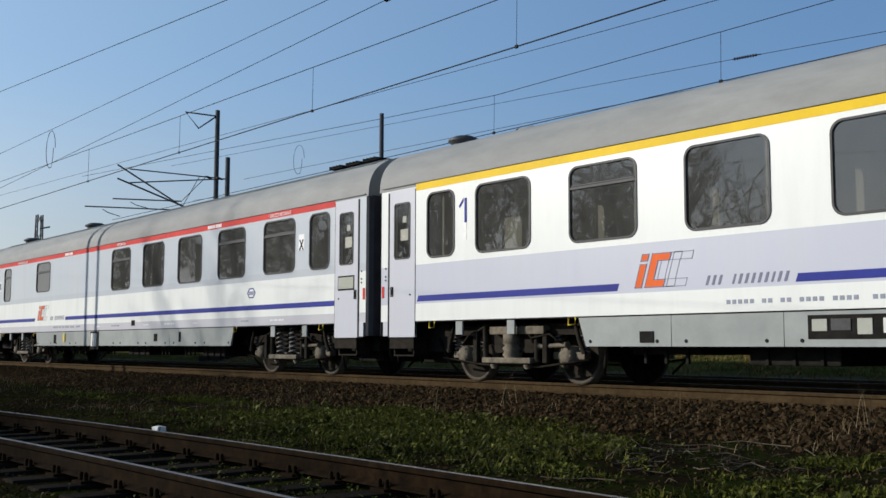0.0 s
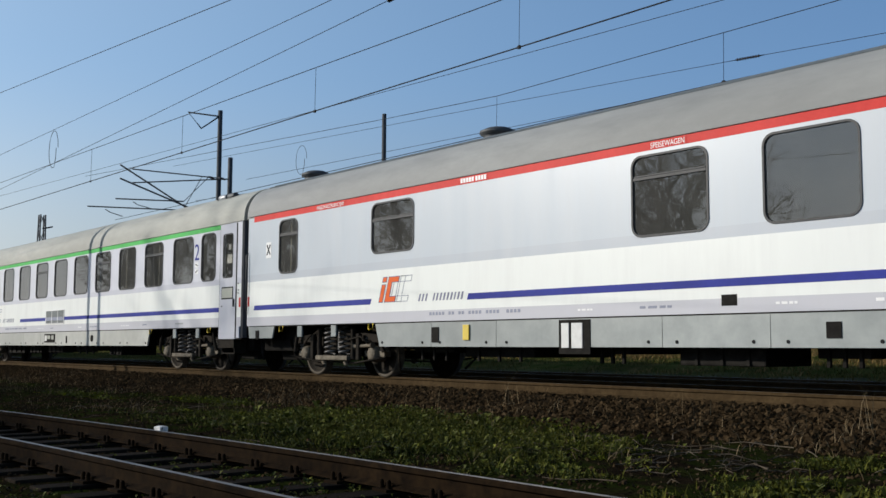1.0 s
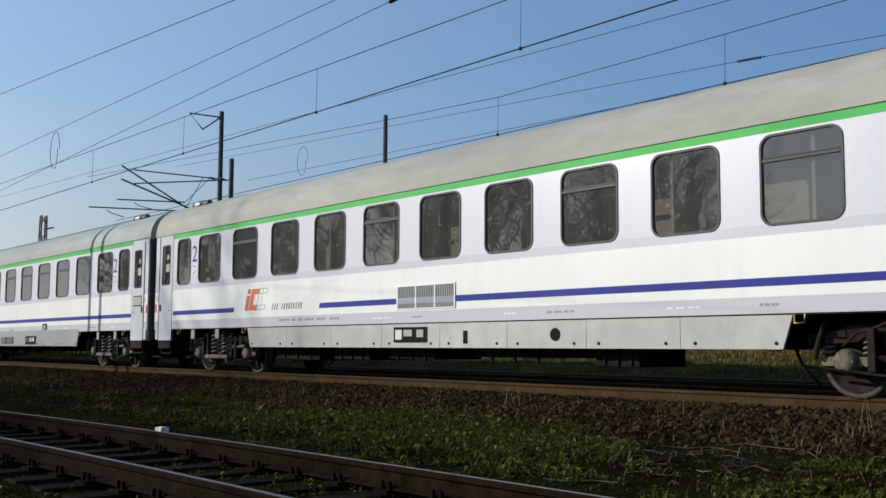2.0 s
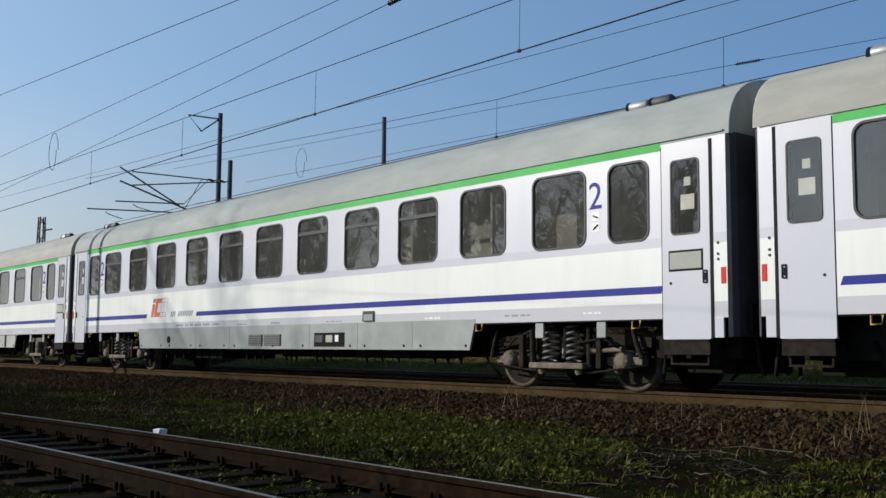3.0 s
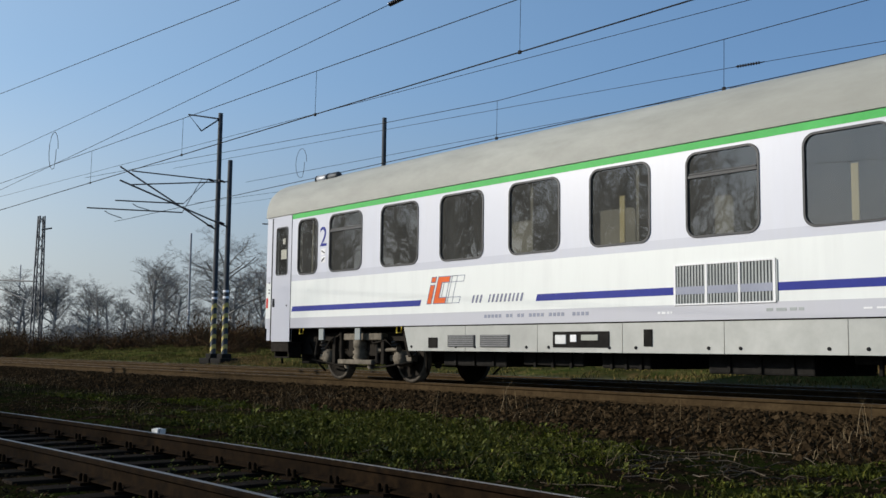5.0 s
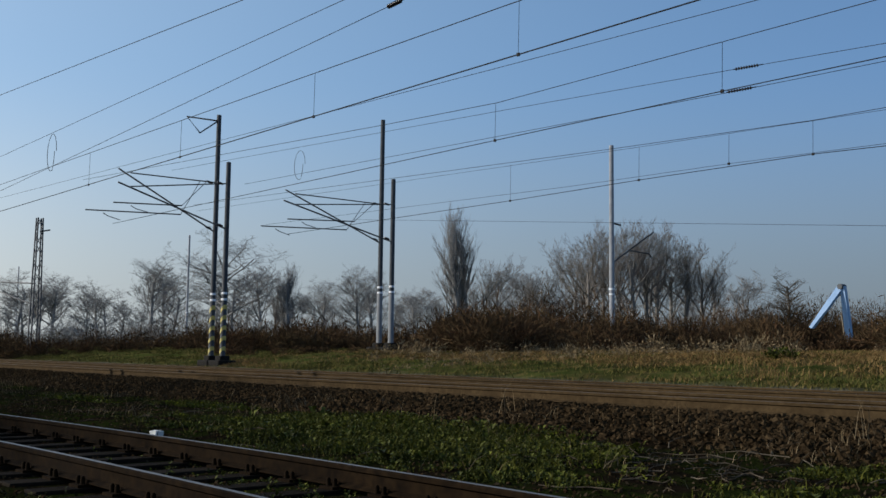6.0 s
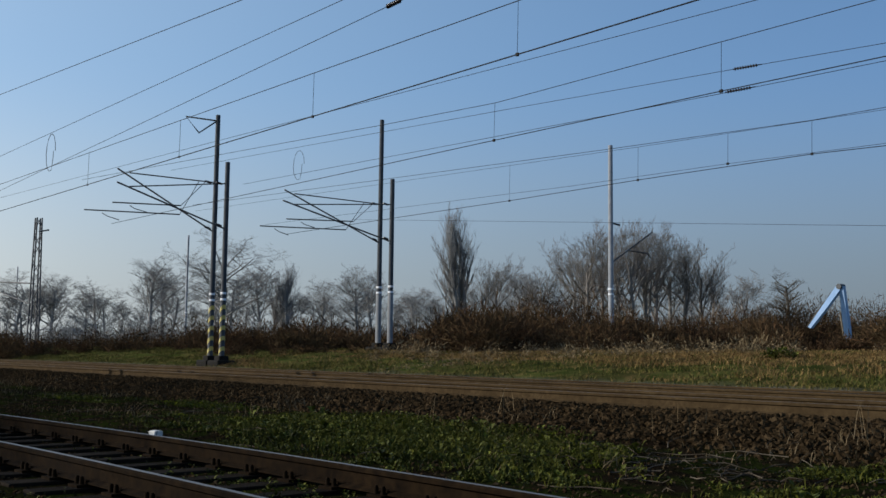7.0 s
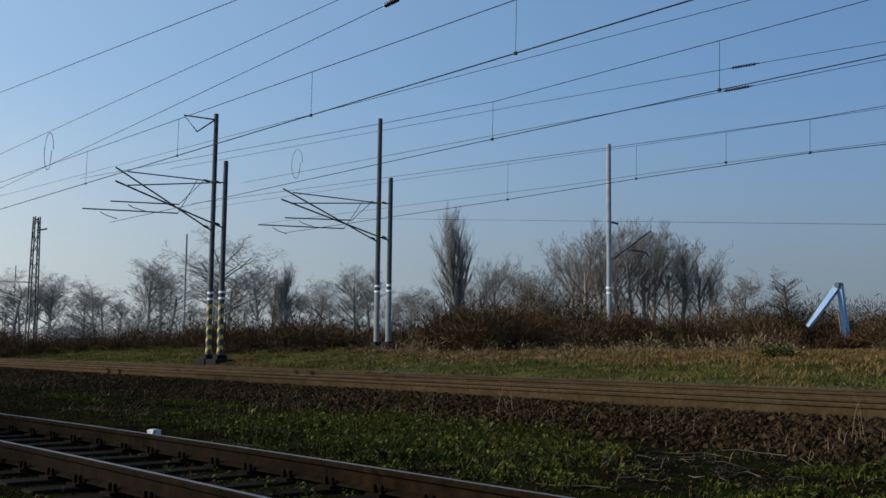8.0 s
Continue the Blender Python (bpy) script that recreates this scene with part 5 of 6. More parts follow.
def at_plane(pts, y_from, y_to):
    """Carry points seen from the eye on one upright plane to another along the lines of sight."""
    k = y_to / y_from
    return [(x * k, y_to, EYE.z + (z - EYE.z) * k) for x, z in pts]


def strung(pts, y_from, y_to, r=0.011):
    q = at_plane(pts, y_from, y_to)
    a, b = Vector(q[0]), Vector(q[-1])
    q = [tuple(a + (a - Vector(q[1])) * 1.6)] + q + [tuple(b + (b - Vector(q[-2])) * 3)]
    bm = tube(bmesh.new(), q, r * 0.75, 5)
    return tagged(new("overhead_wire", finish("overhead_wire", bm, M["cable"])), "thin dark overhead wire above the track", "overhead wire", "overhead wires")


strung([(-33.13, 7.62), (-24.04, 7.12), (-19.15, 6.89), (-12.37, 6.92), (-9.13, 6.94)], 17.3, TY)
strung([(-33.01, 5.99), (-26.21, 5.96), (-19.31, 5.94), (-12.51, 5.91), (-8.97, 5.88)], 17.3, TY, 0.014)
strung([(-28.83, 7.66), (-20.69, 7.25), (-12.97, 6.84), (-9.85, 6.66)], 19.0, 18.6, 0.009)
strung([(-24.98, 6.38), (-19.66, 6.24), (-12.46, 6.06), (-9.34, 6.01)], 18.0, 18.0, 0.009)
for x, z0, z1 in ((-12.4, 6.92, 5.91), (-19.2, 6.89, 5.94)):
    q = at_plane([(x, z0), (x - 0.1, z1)], 17.3, TY)
    hangers(TY, [(q[0][0], q[0][2], q[1][2])])
insulator((-12.97 * 18.6 / 19, 18.6, EYE.z + (6.84 - EYE.z) * 18.6 / 19), (1, 0, -0.055), 9, 0.036, 0.065)
insulator((-12.46, 18.0, 6.07), (1, 0, -0.03), 9, 0.036, 0.065)
strung([(-35.08, 7.97), (-23.1, 7.46), (-15.68, 7.19), (-13.53, 7.18)], 26, 23.4)
strung([(-34.05, 6.26), (-27.91, 6.24), (-21.8, 6.27), (-15.73, 6.24), (-13.56, 6.16)], 26, 23.4, 0.014)
strung([(-34.0, 7.75), (-21.6, 7.34), (-13.5, 7.12)], 26, 24.2, 0.008)
strung([(-33.0, 6.62), (-24.9, 6.42), (-18.4, 6.34), (-13.5, 6.22)], 26, 24.2, 0.008)
strung([(-27.5, 5.83), (-16.25, 4.72)], 31, 36, 0.010)
for x, z0, z1 in ((-15.68, 7.19, 6.24), (-18.45, 7.23, 6.34), (-21.9, 7.36, 6.27), (-28.0, 7.6, 6.24)):
    q = at_plane([(x, z0), (x, z1)], 26, 23.4)
    hangers(23.4, [(q[0][0], q[0][2], q[1][2])])
for y, x, z in ((9.15, -27.6, 5.75), (18.3, -30.2, 6.9)):
    bm = tube(bmesh.new(), [(x + 0.35 * math.cos(a * 0.45) * (1 if a < 12 else 0.6), y, z + 0.5 * math.sin(a * 0.45)) for a in range(15)], 0.008, 5)
    tagged(new("wire_loop", finish("wire_loop", bm, M["cable"])), "loose loop of jumper cable between overhead wires", "cable loop", "wire loops")


def mast(x, y, top, base, material, r=0.11, striped=False, pale=False):
    m = thing("catenary_mast", "slender steel catenary mast" + (" with black and yellow striped foot" if striped else ""), "catenary mast", "catenary masts", (x, y, base))
    h = top - base
    bm = bmesh.new()
    tube(bm, [(0, 0, -0.4), (0, 0, h)], [r, r * 0.85], 10)
    part("pole", bm, M["mast_dark"] if not pale else M["galvanised"], m)
    bm = bmesh.new()
    box(bm, -0.45, 0.45, -0.40, 0.40, -0.45, 0.18, 0.06)
    box(bm, -0.22, 0.22, -0.22, 0.22, 0.15, 0.36, 0.04)
    part("foundation", bm, M["under_black"], m)
    if striped:
        for k in range(5):
            z = 0.45 + k * 0.42
            bm = bmesh.new()
            lo = [bm.verts.new(((r + 0.006) * math.cos(a * math.tau / 12), (r + 0.006) * math.sin(a * math.tau / 12), z + 0.13 * math.cos(a * math.tau / 12))) for a in range(12)]
            hi = [bm.verts.new((q.co.x, q.co.y, q.co.z + 0.17)) for q in lo]
            for a in range(12):
                bm.faces.new((lo[a], lo[(a + 1) % 12], hi[(a + 1) % 12], hi[a])).smooth = True
            part("stripe_band", bm, M["faded_yellow"], m)
    for k, z in enumerate((2.6, 2.85)):
        part("collar", tube(bmesh.new(), [(0, 0, z), (0, 0, z + 0.09)], r + 0.008, 10), M["white_mark"], m)
    return m


def cantilever(m, dz_joint, dz_tie, tip, arm0, arm1, drop):
    """Bracket tubes from a mast towards the track; heights and reach from the mast's foot."""
    c = part("cantilever_strut", tube(bmesh.new(), [(0, -0.1, dz_joint), (0, -tip[0], tip[1])], 0.035, 8), M["mast_dark"], m)
    part("tie_tube", tube(bmesh.new(), [(0, -0.1, dz_tie), (0, -tip[0] + 0.5, tip[1] - 0.12)], 0.026, 8), M["mast_dark"], c)
    part("registration_tube", tube(bmesh.new(), [(0, -arm1[0], arm1[1]), (0, -arm0[0], arm0[1])], 0.026, 8), M["mast_dark"], c)
    part("steady_arm", tube(bmesh.new(), [(0, -arm0[0] + 0.7, arm0[1] - 0.06), (0, -arm0[0] + 0.9, arm0[1] - 0.16), (0, -arm0[0] + 1.4, arm0[1] - drop)], 0.016, 6), M["mast_dark"], c)
    part("brace", tube(bmesh.new(), [(0, -arm1[0], arm1[1]), (0, -(arm1[0] + 0.1) * 0.45, dz_tie)], 0.014, 6), M["mast_dark"], c)
    for z, y in ((dz_joint + 0.12, -0.32), (dz_tie - 0.01, -0.35)):
        p = tube(bmesh.new(), [(0, y + 0.14, z - 0.03), (0, y, z), (0, y - 0.14, z + 0.03)], [0.03, 0.055, 0.03], 8)
        part("bracket_insulator", p, M["insulator"], c)


B1, B2 = 0.05, 0.70
a1 = mast(-39.6, 20.0, 10.5, B1, None, 0.115, True)
cantilever(a1, 5.57 - B1, 7.62 - B1, (4.26, 7.71 - B1), (5.5, 5.95 - B1), (1.57, 6.13 - B1), 0.28)
part("top_bracket", tube(bmesh.new(), [(0, 0, 10.25 - B1), (0, -1.45, 10.22 - B1), (0, -0.85, 9.62 - B1), (0, -0.1, 10.2 - B1)], 0.035, 6), M["mast_dark"], a1)
a2 = mast(-38.6, 20.0, 8.35, B1, None, 0.115, True)
cantilever(a2, 5.6 - B1, 7.45 - B1, (4.65, 7.0 - B1), (4.8, 6.2 - B1), (2.0, 6.35 - B1), 0.25)
b1 = mast(-38.9, 28.0, 11.4, B2, None, 0.12)
cantilever(b1, 5.66 - B2, 7.44 - B2, (5.1, 7.56 - B2), (6.25, 5.89 - B2), (1.9, 6.09 - B2), 0.28)
b2 = mast(-38.0, 28.0, 8.5, B2, None, 0.12)
cantilever(b2, 5.64 - B2, 7.33 - B2, (5.7, 6.94 - B2), (5.5, 6.17 - B2), (2.1, 6.37 - B2), 0.25)
# added pale galvanised sleeve: sunlight on the lower pole put into its colour
for m in (b1, b2):
    part("sunlit_foot", tube(bmesh.new(), [(0, 0, 0.2), (0, 0, 2.58)], 0.126, 10), M["mast_pale"], m)
c1 = mast(-33.75, 38.0, 10.8, 0.9, None, 0.13, False, True)
part("bracket_arm", tube(bmesh.new(), [(0, 0.1, 4.2), (0, 3.1, 5.9)], 0.035, 6), M["mast_dark"], c1)
part("bracket_tie", tube(bmesh.new(), [(0, 0.1, 6.1), (0, 0.65, 6.05)], 0.05, 6), M["insulator"], c1)
part("registration_tube", tube(bmesh.new(), [(0, 1.25, 4.85), (0, 2.75, 4.8), (0, 2.95, 4.6)], 0.03, 6), M["mast_dark"], c1)
mast(-84.0, 40.0, 10.6, 1.0, None, 0.10, False, True)
mast(-150.0, 46.0, 12.0, 1.1, None, 0.10, False, True)
# twin masts of the near line, out of view to the side, that throw their shadow on the train
mast(-34.6, 8.1, 8.6, -0.45, None, 0.08)
mast(-33.75, 8.1, 8.6, -0.45, None, 0.08)


def lattice_mast(x, y, top, base):
    m = thing("lattice_mast", "dark steel lattice mast with cross arms", "lattice mast", "", (x, y, base))
    h = top - base
    legs = [(-0.32, -0.28), (0.32, -0.28), (0.32, 0.28), (-0.32, 0.28)]
    for a, b in legs:
        part("leg", tube(bmesh.new(), [(a, b, -0.3), (a * 0.55, b * 0.55, h)], 0.05, 6), M["mast_dark"], m)
    for k in range(10):
        z0, z1 = h * k / 10, h * (k + 1) / 10
        f0, f1 = 1 - 0.45 * k / 10, 1 - 0.45 * (k + 1) / 10
        for q in range(4):
            p, r = legs[q], legs[(q + 1) % 4]
            if k % 2:
                p, r = r, p
            part("lattice_bar", tube(bmesh.new(), [(p[0] * f0, p[1] * f0, z0), (r[0] * f1, r[1] * f1, z1)], 0.022, 5), M["mast_dark"], m)
    part("cross_arm", tube(bmesh.new(), [(0.2, 0, h - 0.9), (1.1, 0.3, h - 0.85)], 0.05, 6), M["mast_dark"], m)
    part("cross_arm", tube(bmesh.new(), [(-0.2, 0, h * 0.52), (-5.0, -2.5, h * 0.55)], 0.05, 6), M["mast_dark"], m)
    part("strut", tube(bmesh.new(), [(-0.2, 0, h * 0.36), (-5.0, -2.5, h * 0.55)], 0.04, 6), M["mast_dark"], m)
    part("foundation", boxed(-0.6, 0.6, -0.5, 0.5, -0.4, 0.15, 0.05), M["concrete"], m)


lattice_mast(-68.0, 22.0, 8.97, 0.2)

# ---- loader arm behind the bushes ----


def loader():
    m = thing("loader_arm", "light blue bent loader arm standing in the bushes", "crane arm", "", (-32.5, 55.0, 0.9))
    p0, p1, p2 = Vector((-0.7, -0.6, 1.45)), Vector((0.5, 0.6, 3.80)), Vector((0.75, 1.1, 0.0))
    for nm, a, b, w0, w1 in (("jib", p0, p1, 0.09, 0.17), ("boom", p2, p1 + Vector((0.12, 0, 0.05)), 0.15, 0.13)):
        bm = bmesh.new()
        d = (b - a).normalized()
        side = d.cross(Vector((0, 1, 0))).normalized()
        vs = []
        for q, w in ((a, w0), (a.lerp(b, 0.5), (w0 + w1) * 0.6), (b, w1)):
            vs.append([bm.verts.new(q + side * w * i + Vector((0, 0.14 * j, 0))) for i, j in ((-1, -1), (1, -1), (1, 1), (-1, 1))])
        for r0, r1 in zip(vs, vs[1:]):
            for k in range(4):
                bm.faces.new((r0[k], r0[(k + 1) % 4], r1[(k + 1) % 4], r1[k]))
        bm.faces.new(vs[0])
        bm.faces.new(vs[-1])
        bmesh.ops.recalc_face_normals(bm, faces=bm.faces)
        part(nm, bm, M["arm_blue"], m)
        part("hydraulic_ram", tube(bmesh.new(), [a + side * (w0 + 0.10), a.lerp(b, 0.6) + side * (w0 + 0.16)], 0.05, 8), M["steel"], m)
    part("elbow_pin", lathe(bmesh.new(), [(0.35, 0.16), (0.85, 0.16)], "y", 14, (0.55, 0, 3.82)), M["mast_dark"], m)


loader()

# ---- plants ----


def bare_tree_mesh(name, seed, height, spread, material, upright=0.35, levels=5, twig=0.75, narrow=False):
    """A leafless tree: tapered trunk and limbs, and a crown of fine twigs."""
    r = random.Random(seed)
    trunk, crown = bmesh.new(), bmesh.new()

    def grow(p, d, length, rad, level):
        n = 4 if level == 0 else (3 if level < 3 else (2 if level < levels else 1))
        pts, rr = [p.copy()], [rad]
        q, dd = p.copy(), d.copy()
        for k in range(n):
            w = 0.05 if level == 0 else 0.16
            dd = (dd + Vector((r.gauss(0, w), r.gauss(0, w), r.gauss(0.03, 0.09) + upright * 0.10))).normalized()
            q = q + dd * length / n
            pts.append(q.copy())
            rr.append(rad * (1 - 0.5 * (k + 1) / n))
        tube(trunk if level == 0 else crown, pts, rr, 7 if level == 0 else (5 if level == 1 else 3), False)
        if level >= levels:
            return
        kids = (26 if narrow else r.randint(11, 13)) if level == 0 else (r.randint(5, 6) if level == 1 else (r.randint(3, 5) if level == 2 else 3))
        for k in range(kids):
            f = r.uniform(0.25, 1.0) if level else (0.12 if narrow else 0.34) + (0.86 if narrow else 0.66) * (k + r.random()) / kids
            i = min(int(f * n), n - 1)
            s = pts[i].lerp(pts[i + 1], f * n - i)
            a = r.uniform(0, math.tau)
            side = Vector((math.cos(a), math.sin(a), r.uniform(-0.2, 0.4)))
            nd = (dd * (0.45 + upright) + side * spread * r.uniform(0.7, 1.2)).normalized()
            ln = length * r.uniform(0.45, 0.66) * (1.15 - 0.45 * f if level == 0 else 1.0) * (0.62 if narrow and level == 0 else 1.0)
            grow(s, nd, ln, max(rr[i] * r.uniform(0.36, 0.52), 0.011 * twig), level + 1)

    grow(Vector((0, 0, -0.2)), Vector((0, 0, 1)), height * 0.66, height * 0.022, 0)
    return finish(name + "_trunk", trunk, material), finish(name + "_crown", crown, material)


SPECIES = {
    "broad": [bare_tree_mesh("tree", 3, 11, 1.25, M["bark_hazed"], 0.2), bare_tree_mesh("tree", 8, 10, 1.15, M["bark_hazed"], 0.22), bare_tree_mesh("tree", 21, 12, 1.05, M["bark_hazed"], 0.3)],
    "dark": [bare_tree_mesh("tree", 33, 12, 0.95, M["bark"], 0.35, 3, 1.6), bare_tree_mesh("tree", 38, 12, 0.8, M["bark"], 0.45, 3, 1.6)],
    "far": [bare_tree_mesh("tree", 51, 11, 1.2, M["bark_hazed"], 0.2, 4, 2.2), bare_tree_mesh("tree", 57, 11, 1.1, M["bark_hazed"], 0.3, 4, 2.2)],
    "poplar": [bare_tree_mesh("tree", 5, 15, 0.42, M["bark_hazed"], 0.9, 4, 0.8, True)],
    "birch": [bare_tree_mesh("tree", 14, 10, 0.62, M["bark_birch_hazed"], 0.6)],
    "lone": [bare_tree_mesh("tree", 27, 9, 1.15, M["bark"], 0.15, 4, 0.8, True)],
}


def plant(kind, i, x, y, scale, turn, label):
    tk, cr = SPECIES[kind][i]
    t = thing("bare_tree", label, "tree", "bare trees", (x, y, ground_z(y)))
    t.rotation_euler = (0, 0, turn)
    t.scale = (scale,) * 3
    part("trunk", tk, None, t)
    part("crown", cr, None, t)
    return t


def along(pxl, depth):
    """A place on the ground by its share of the view's width and its distance."""
    u = (pxl - 0.5) * 2 * math.tan(radians(45.93 / 2))
    h = radians(39.23)
    f, s = Vector((-math.cos(h), math.sin(h))), Vector((math.sin(h), math.cos(h)))
    p = f * depth + s * u * depth
    return p.x, p.y


rt = random.Random(4)
for u, dep, kind, i, sc, lab in (
        (0.060, 120, "broad", 1, 1.0, "leafless tree behind the tracks, bark paled for haze"), (0.020, 130, "broad", 0, 0.95, "leafless tree behind the tracks, bark paled for haze"),
        (0.112, 110, "broad", 1, 0.80, "small leafless tree with round crown"), (0.170, 100, "broad", 2, 0.80, "leafless tree with dense twigs"),
        (0.195, 105, "broad", 1, 0.78, "leafless tree with dense twigs"), (0.255, 92, "broad", 0, 1.02, "large leafless tree with spreading limbs"),
        (0.326, 120, "poplar", 0, 0.74, "narrow leafless poplar behind the tracks"), (0.310, 124, "poplar", 0, 0.64, "narrow leafless poplar behind the tracks"),
        (0.318, 122, "poplar", 0, 0.70, "narrow leafless poplar behind the tracks"),
        (0.365, 100, "broad", 1, 0.76, "leafless tree with forked trunk"), (0.405, 98, "broad", 2, 0.72, "leafless tree with dark limbs"),
        (0.468, 105, "broad", 1, 0.66, "leafless tree with dark limbs"), (0.495, 110, "broad", 0, 0.60, "leafless tree with dense twigs"),
        (0.522, 88, "poplar", 0, 0.90, "tall narrow leafless poplar above bushes"), (0.528, 89, "poplar", 0, 0.88, "tall narrow leafless poplar above bushes"),
        (0.560, 90, "birch", 0, 0.78, "pale leafless birch above the bushes"), (0.545, 85, "birch", 0, 0.66, "pale leafless birch above the bushes"),
        (0.590, 95, "broad", 2, 0.66, "leafless tree with dense twigs"), (0.612, 92, "birch", 0, 0.74, "leafless birch above the bushes"),
        (0.632, 92, "broad", 1, 0.62, "leafless tree with dense twigs"), (0.650, 82, "birch", 0, 0.82, "pale leafless birch among bushes"),
        (0.664, 75, "birch", 0, 0.86, "pale leafless birch among bushes"), (0.680, 78, "birch", 0, 0.90, "pale leafless birch among bushes"),
        (0.697, 74, "birch", 0, 0.80, "leafless birch among bushes"), (0.712, 72, "birch", 0, 0.86, "tall leafless birch among bushes"),
        (0.728, 74, "birch", 0, 0.90, "pale leafless birch among bushes"), (0.742, 78, "birch", 0, 0.88, "tall leafless birch among bushes"),
        (0.757, 80, "broad", 2, 0.72, "tall leafless tree among bushes"), (0.775, 78, "birch", 0, 0.80, "leafless birch among bushes"),
        (0.792, 80, "birch", 0, 0.84, "pale leafless birch among bushes"), (0.806, 84, "birch", 0, 0.66, "small leafless birch among bushes"),
        (0.893, 92, "lone", 0, 1.0, "lone leafless tree with level limbs")):
    x, y = along(u, dep)
    plant(kind, i, x, y, sc, rt.uniform(0, 6.2), lab)
# farthest row, in the same haze-paled bark
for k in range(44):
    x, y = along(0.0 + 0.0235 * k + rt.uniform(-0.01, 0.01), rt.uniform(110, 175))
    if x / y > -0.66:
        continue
    plant("far", rt.randrange(2), x, y, rt.uniform(0.62, 0.95), rt.uniform(0, 6.2), "far leafless tree with haze-paled bark")
# trees on the camera's side: their shade lies on the siding and they show in the coach windows
for k in range(24):
    x, y, sc = -108 + 3.2 * k + rt.uniform(-1.3, 1.3), rt.uniform(-27, -17), rt.uniform(1.15, 1.5)
    plant("dark", rt.randrange(2), x, y, sc, rt.uniform(0, 6.2), "leafless tree on the near side of the tracks")


# three unseen trees added only to darken the ground at the right
for x, y, sc in ((-24.5, -12.5, 0.72), (-27.8, -11.5, 0.78), (-31.5, -13.0, 0.85)):
    plant("dark", rt.randrange(2), x, y, sc, rt.uniform(0, 6.2), "unseen small leafless tree added to shade the right foreground")


def blades(name, pos, height, width, lean, material, label, category, rng, segs=1):
    """Many narrow upright blades as one sheet of triangles."""
    n = len(pos)
    a = rng.uniform(0, 2 * np.pi, n)
    w = width * rng.uniform(0.6, 1.3, n)
    h = height * rng.uniform(0.5, 1.4, n) if np.isscalar(height) else height
    tip = np.stack([np.cos(a + 1.4) * lean * h * rng.uniform(-1, 1, n), np.sin(a + 1.4) * lean * h * rng.uniform(-1, 1, n), h], 1)
    side = np.stack([np.cos(a) * w, np.sin(a) * w, np.zeros(n)], 1)
    mid = tip * np.array([0.35, 0.35, 0.6])
    v = np.stack([pos - side, pos + side, pos + mid + side * 0.7, pos + mid - side * 0.7, pos + tip], 1).reshape(-1, 3)
    f = []
    for i in range(n):
        b = 5 * i
        f.append((b, b + 1, b + 2, b + 3))
        f.append((b + 3, b + 2, b + 4))
    return from_arrays(name, v, f, material, label, category)


rng = np.random.default_rng(7)


def scatter(n, x0, x1, y0, y1, keep):
    out = []
    while len(out) < n:
        x, y = rng.uniform(x0, x1), rng.uniform(y0, y1)
        if rng.random() < keep(x, y):
            out.append((x, y, rough_z(x, y)))
    return np.array(out)


def in_view(x, y):
    """Only where the lens can see it."""
    return y > 0.5 and -3.7 * y < x < -0.32 * y + 1.0


def patch(x, y):
    return noise.noise(Vector((x * 0.35, y * 0.55, 9))) + 0.5 * noise.noise(Vector((x * 1.1, y * 1.1, 2)))


# weed patches between the lines: centre, half lengths, weight
PATCHES = ((-13.0, 8.3, 2.4, 1.6, 1.0), (-10.4, 8.0, 2.4, 1.9, 1.15), (-8.6, 7.3, 1.8, 1.6, 1.1), (-7.0, 6.2, 1.2, 0.7, 0.8), (-4.8, 8.6, 0.9, 0.7, 1.0), (-17.5, 9.1, 3.2, 0.5, 0.6), (-22.0, 8.0, 2.5, 0.6, 0.5), (-4.2, 6.8, 1.2, 0.8, 0.6))


def lush(x, y):
    """How thick the weeds grow."""
    p = max(w * math.exp(-((x - a) / u) ** 2 - ((y - b) / v) ** 2) for a, b, u, v, w in PATCHES)
    return p + 0.35 * patch(x, y)


def grass_keep(x, y):
    if not in_view(x, y):
        return 0
    return max(0.0, min(1.0, (lush(x, y) + 0.5 * noise.noise(Vector((x * 2.3, y * 2.3, 1))) - 0.36) * 2.2))


def leafy(name, pos, reach, per, material, label, category):
    """Low broad-leaved weeds: rosettes of arching leaves, each a folded blade of four points."""
    n = len(pos) * per
    root = np.repeat(pos, per, 0)
    grow = np.repeat(rng.uniform(0.55, 1.35, len(pos)), per)
    a, up = rng.uniform(0, 2 * np.pi, n), rng.uniform(0.15, 1.15, n)
    long = reach * grow * rng.uniform(0.6, 1.3, n)
    out = np.stack([np.cos(a) * np.cos(up), np.sin(a) * np.cos(up), np.sin(up)], 1)
    side = np.stack([-np.sin(a), np.cos(a), np.zeros(n)], 1)
    stalk = root + out * (long * rng.uniform(0.2, 0.9, n))[:, None] + rng.normal(0, reach * 0.25, (n, 3)) * [1, 1, 0.2]
    wide = (long * rng.uniform(0.22, 0.40, n))[:, None]
    mid = stalk + out * (long * 0.45)[:, None]
    tip = stalk + out * long[:, None] - np.array([0, 0, 1]) * (long * rng.uniform(0.1, 0.5, n))[:, None]
    lift = np.array([0, 0, 1]) * wide * 0.35
    v = np.stack([stalk, mid - side * wide + lift, mid, mid + side * wide + lift, tip], 1).reshape(-1, 3)
    f = (np.array([(0, 2, 1), (0, 3, 2), (1, 2, 4), (2, 3, 4)])[None] + 5 * np.arange(n)[:, None, None]).reshape(-1, 3)
    return from_arrays(name, v, f, material, label, category)


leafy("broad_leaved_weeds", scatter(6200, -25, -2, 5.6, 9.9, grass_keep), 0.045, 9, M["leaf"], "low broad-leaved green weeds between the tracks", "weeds")
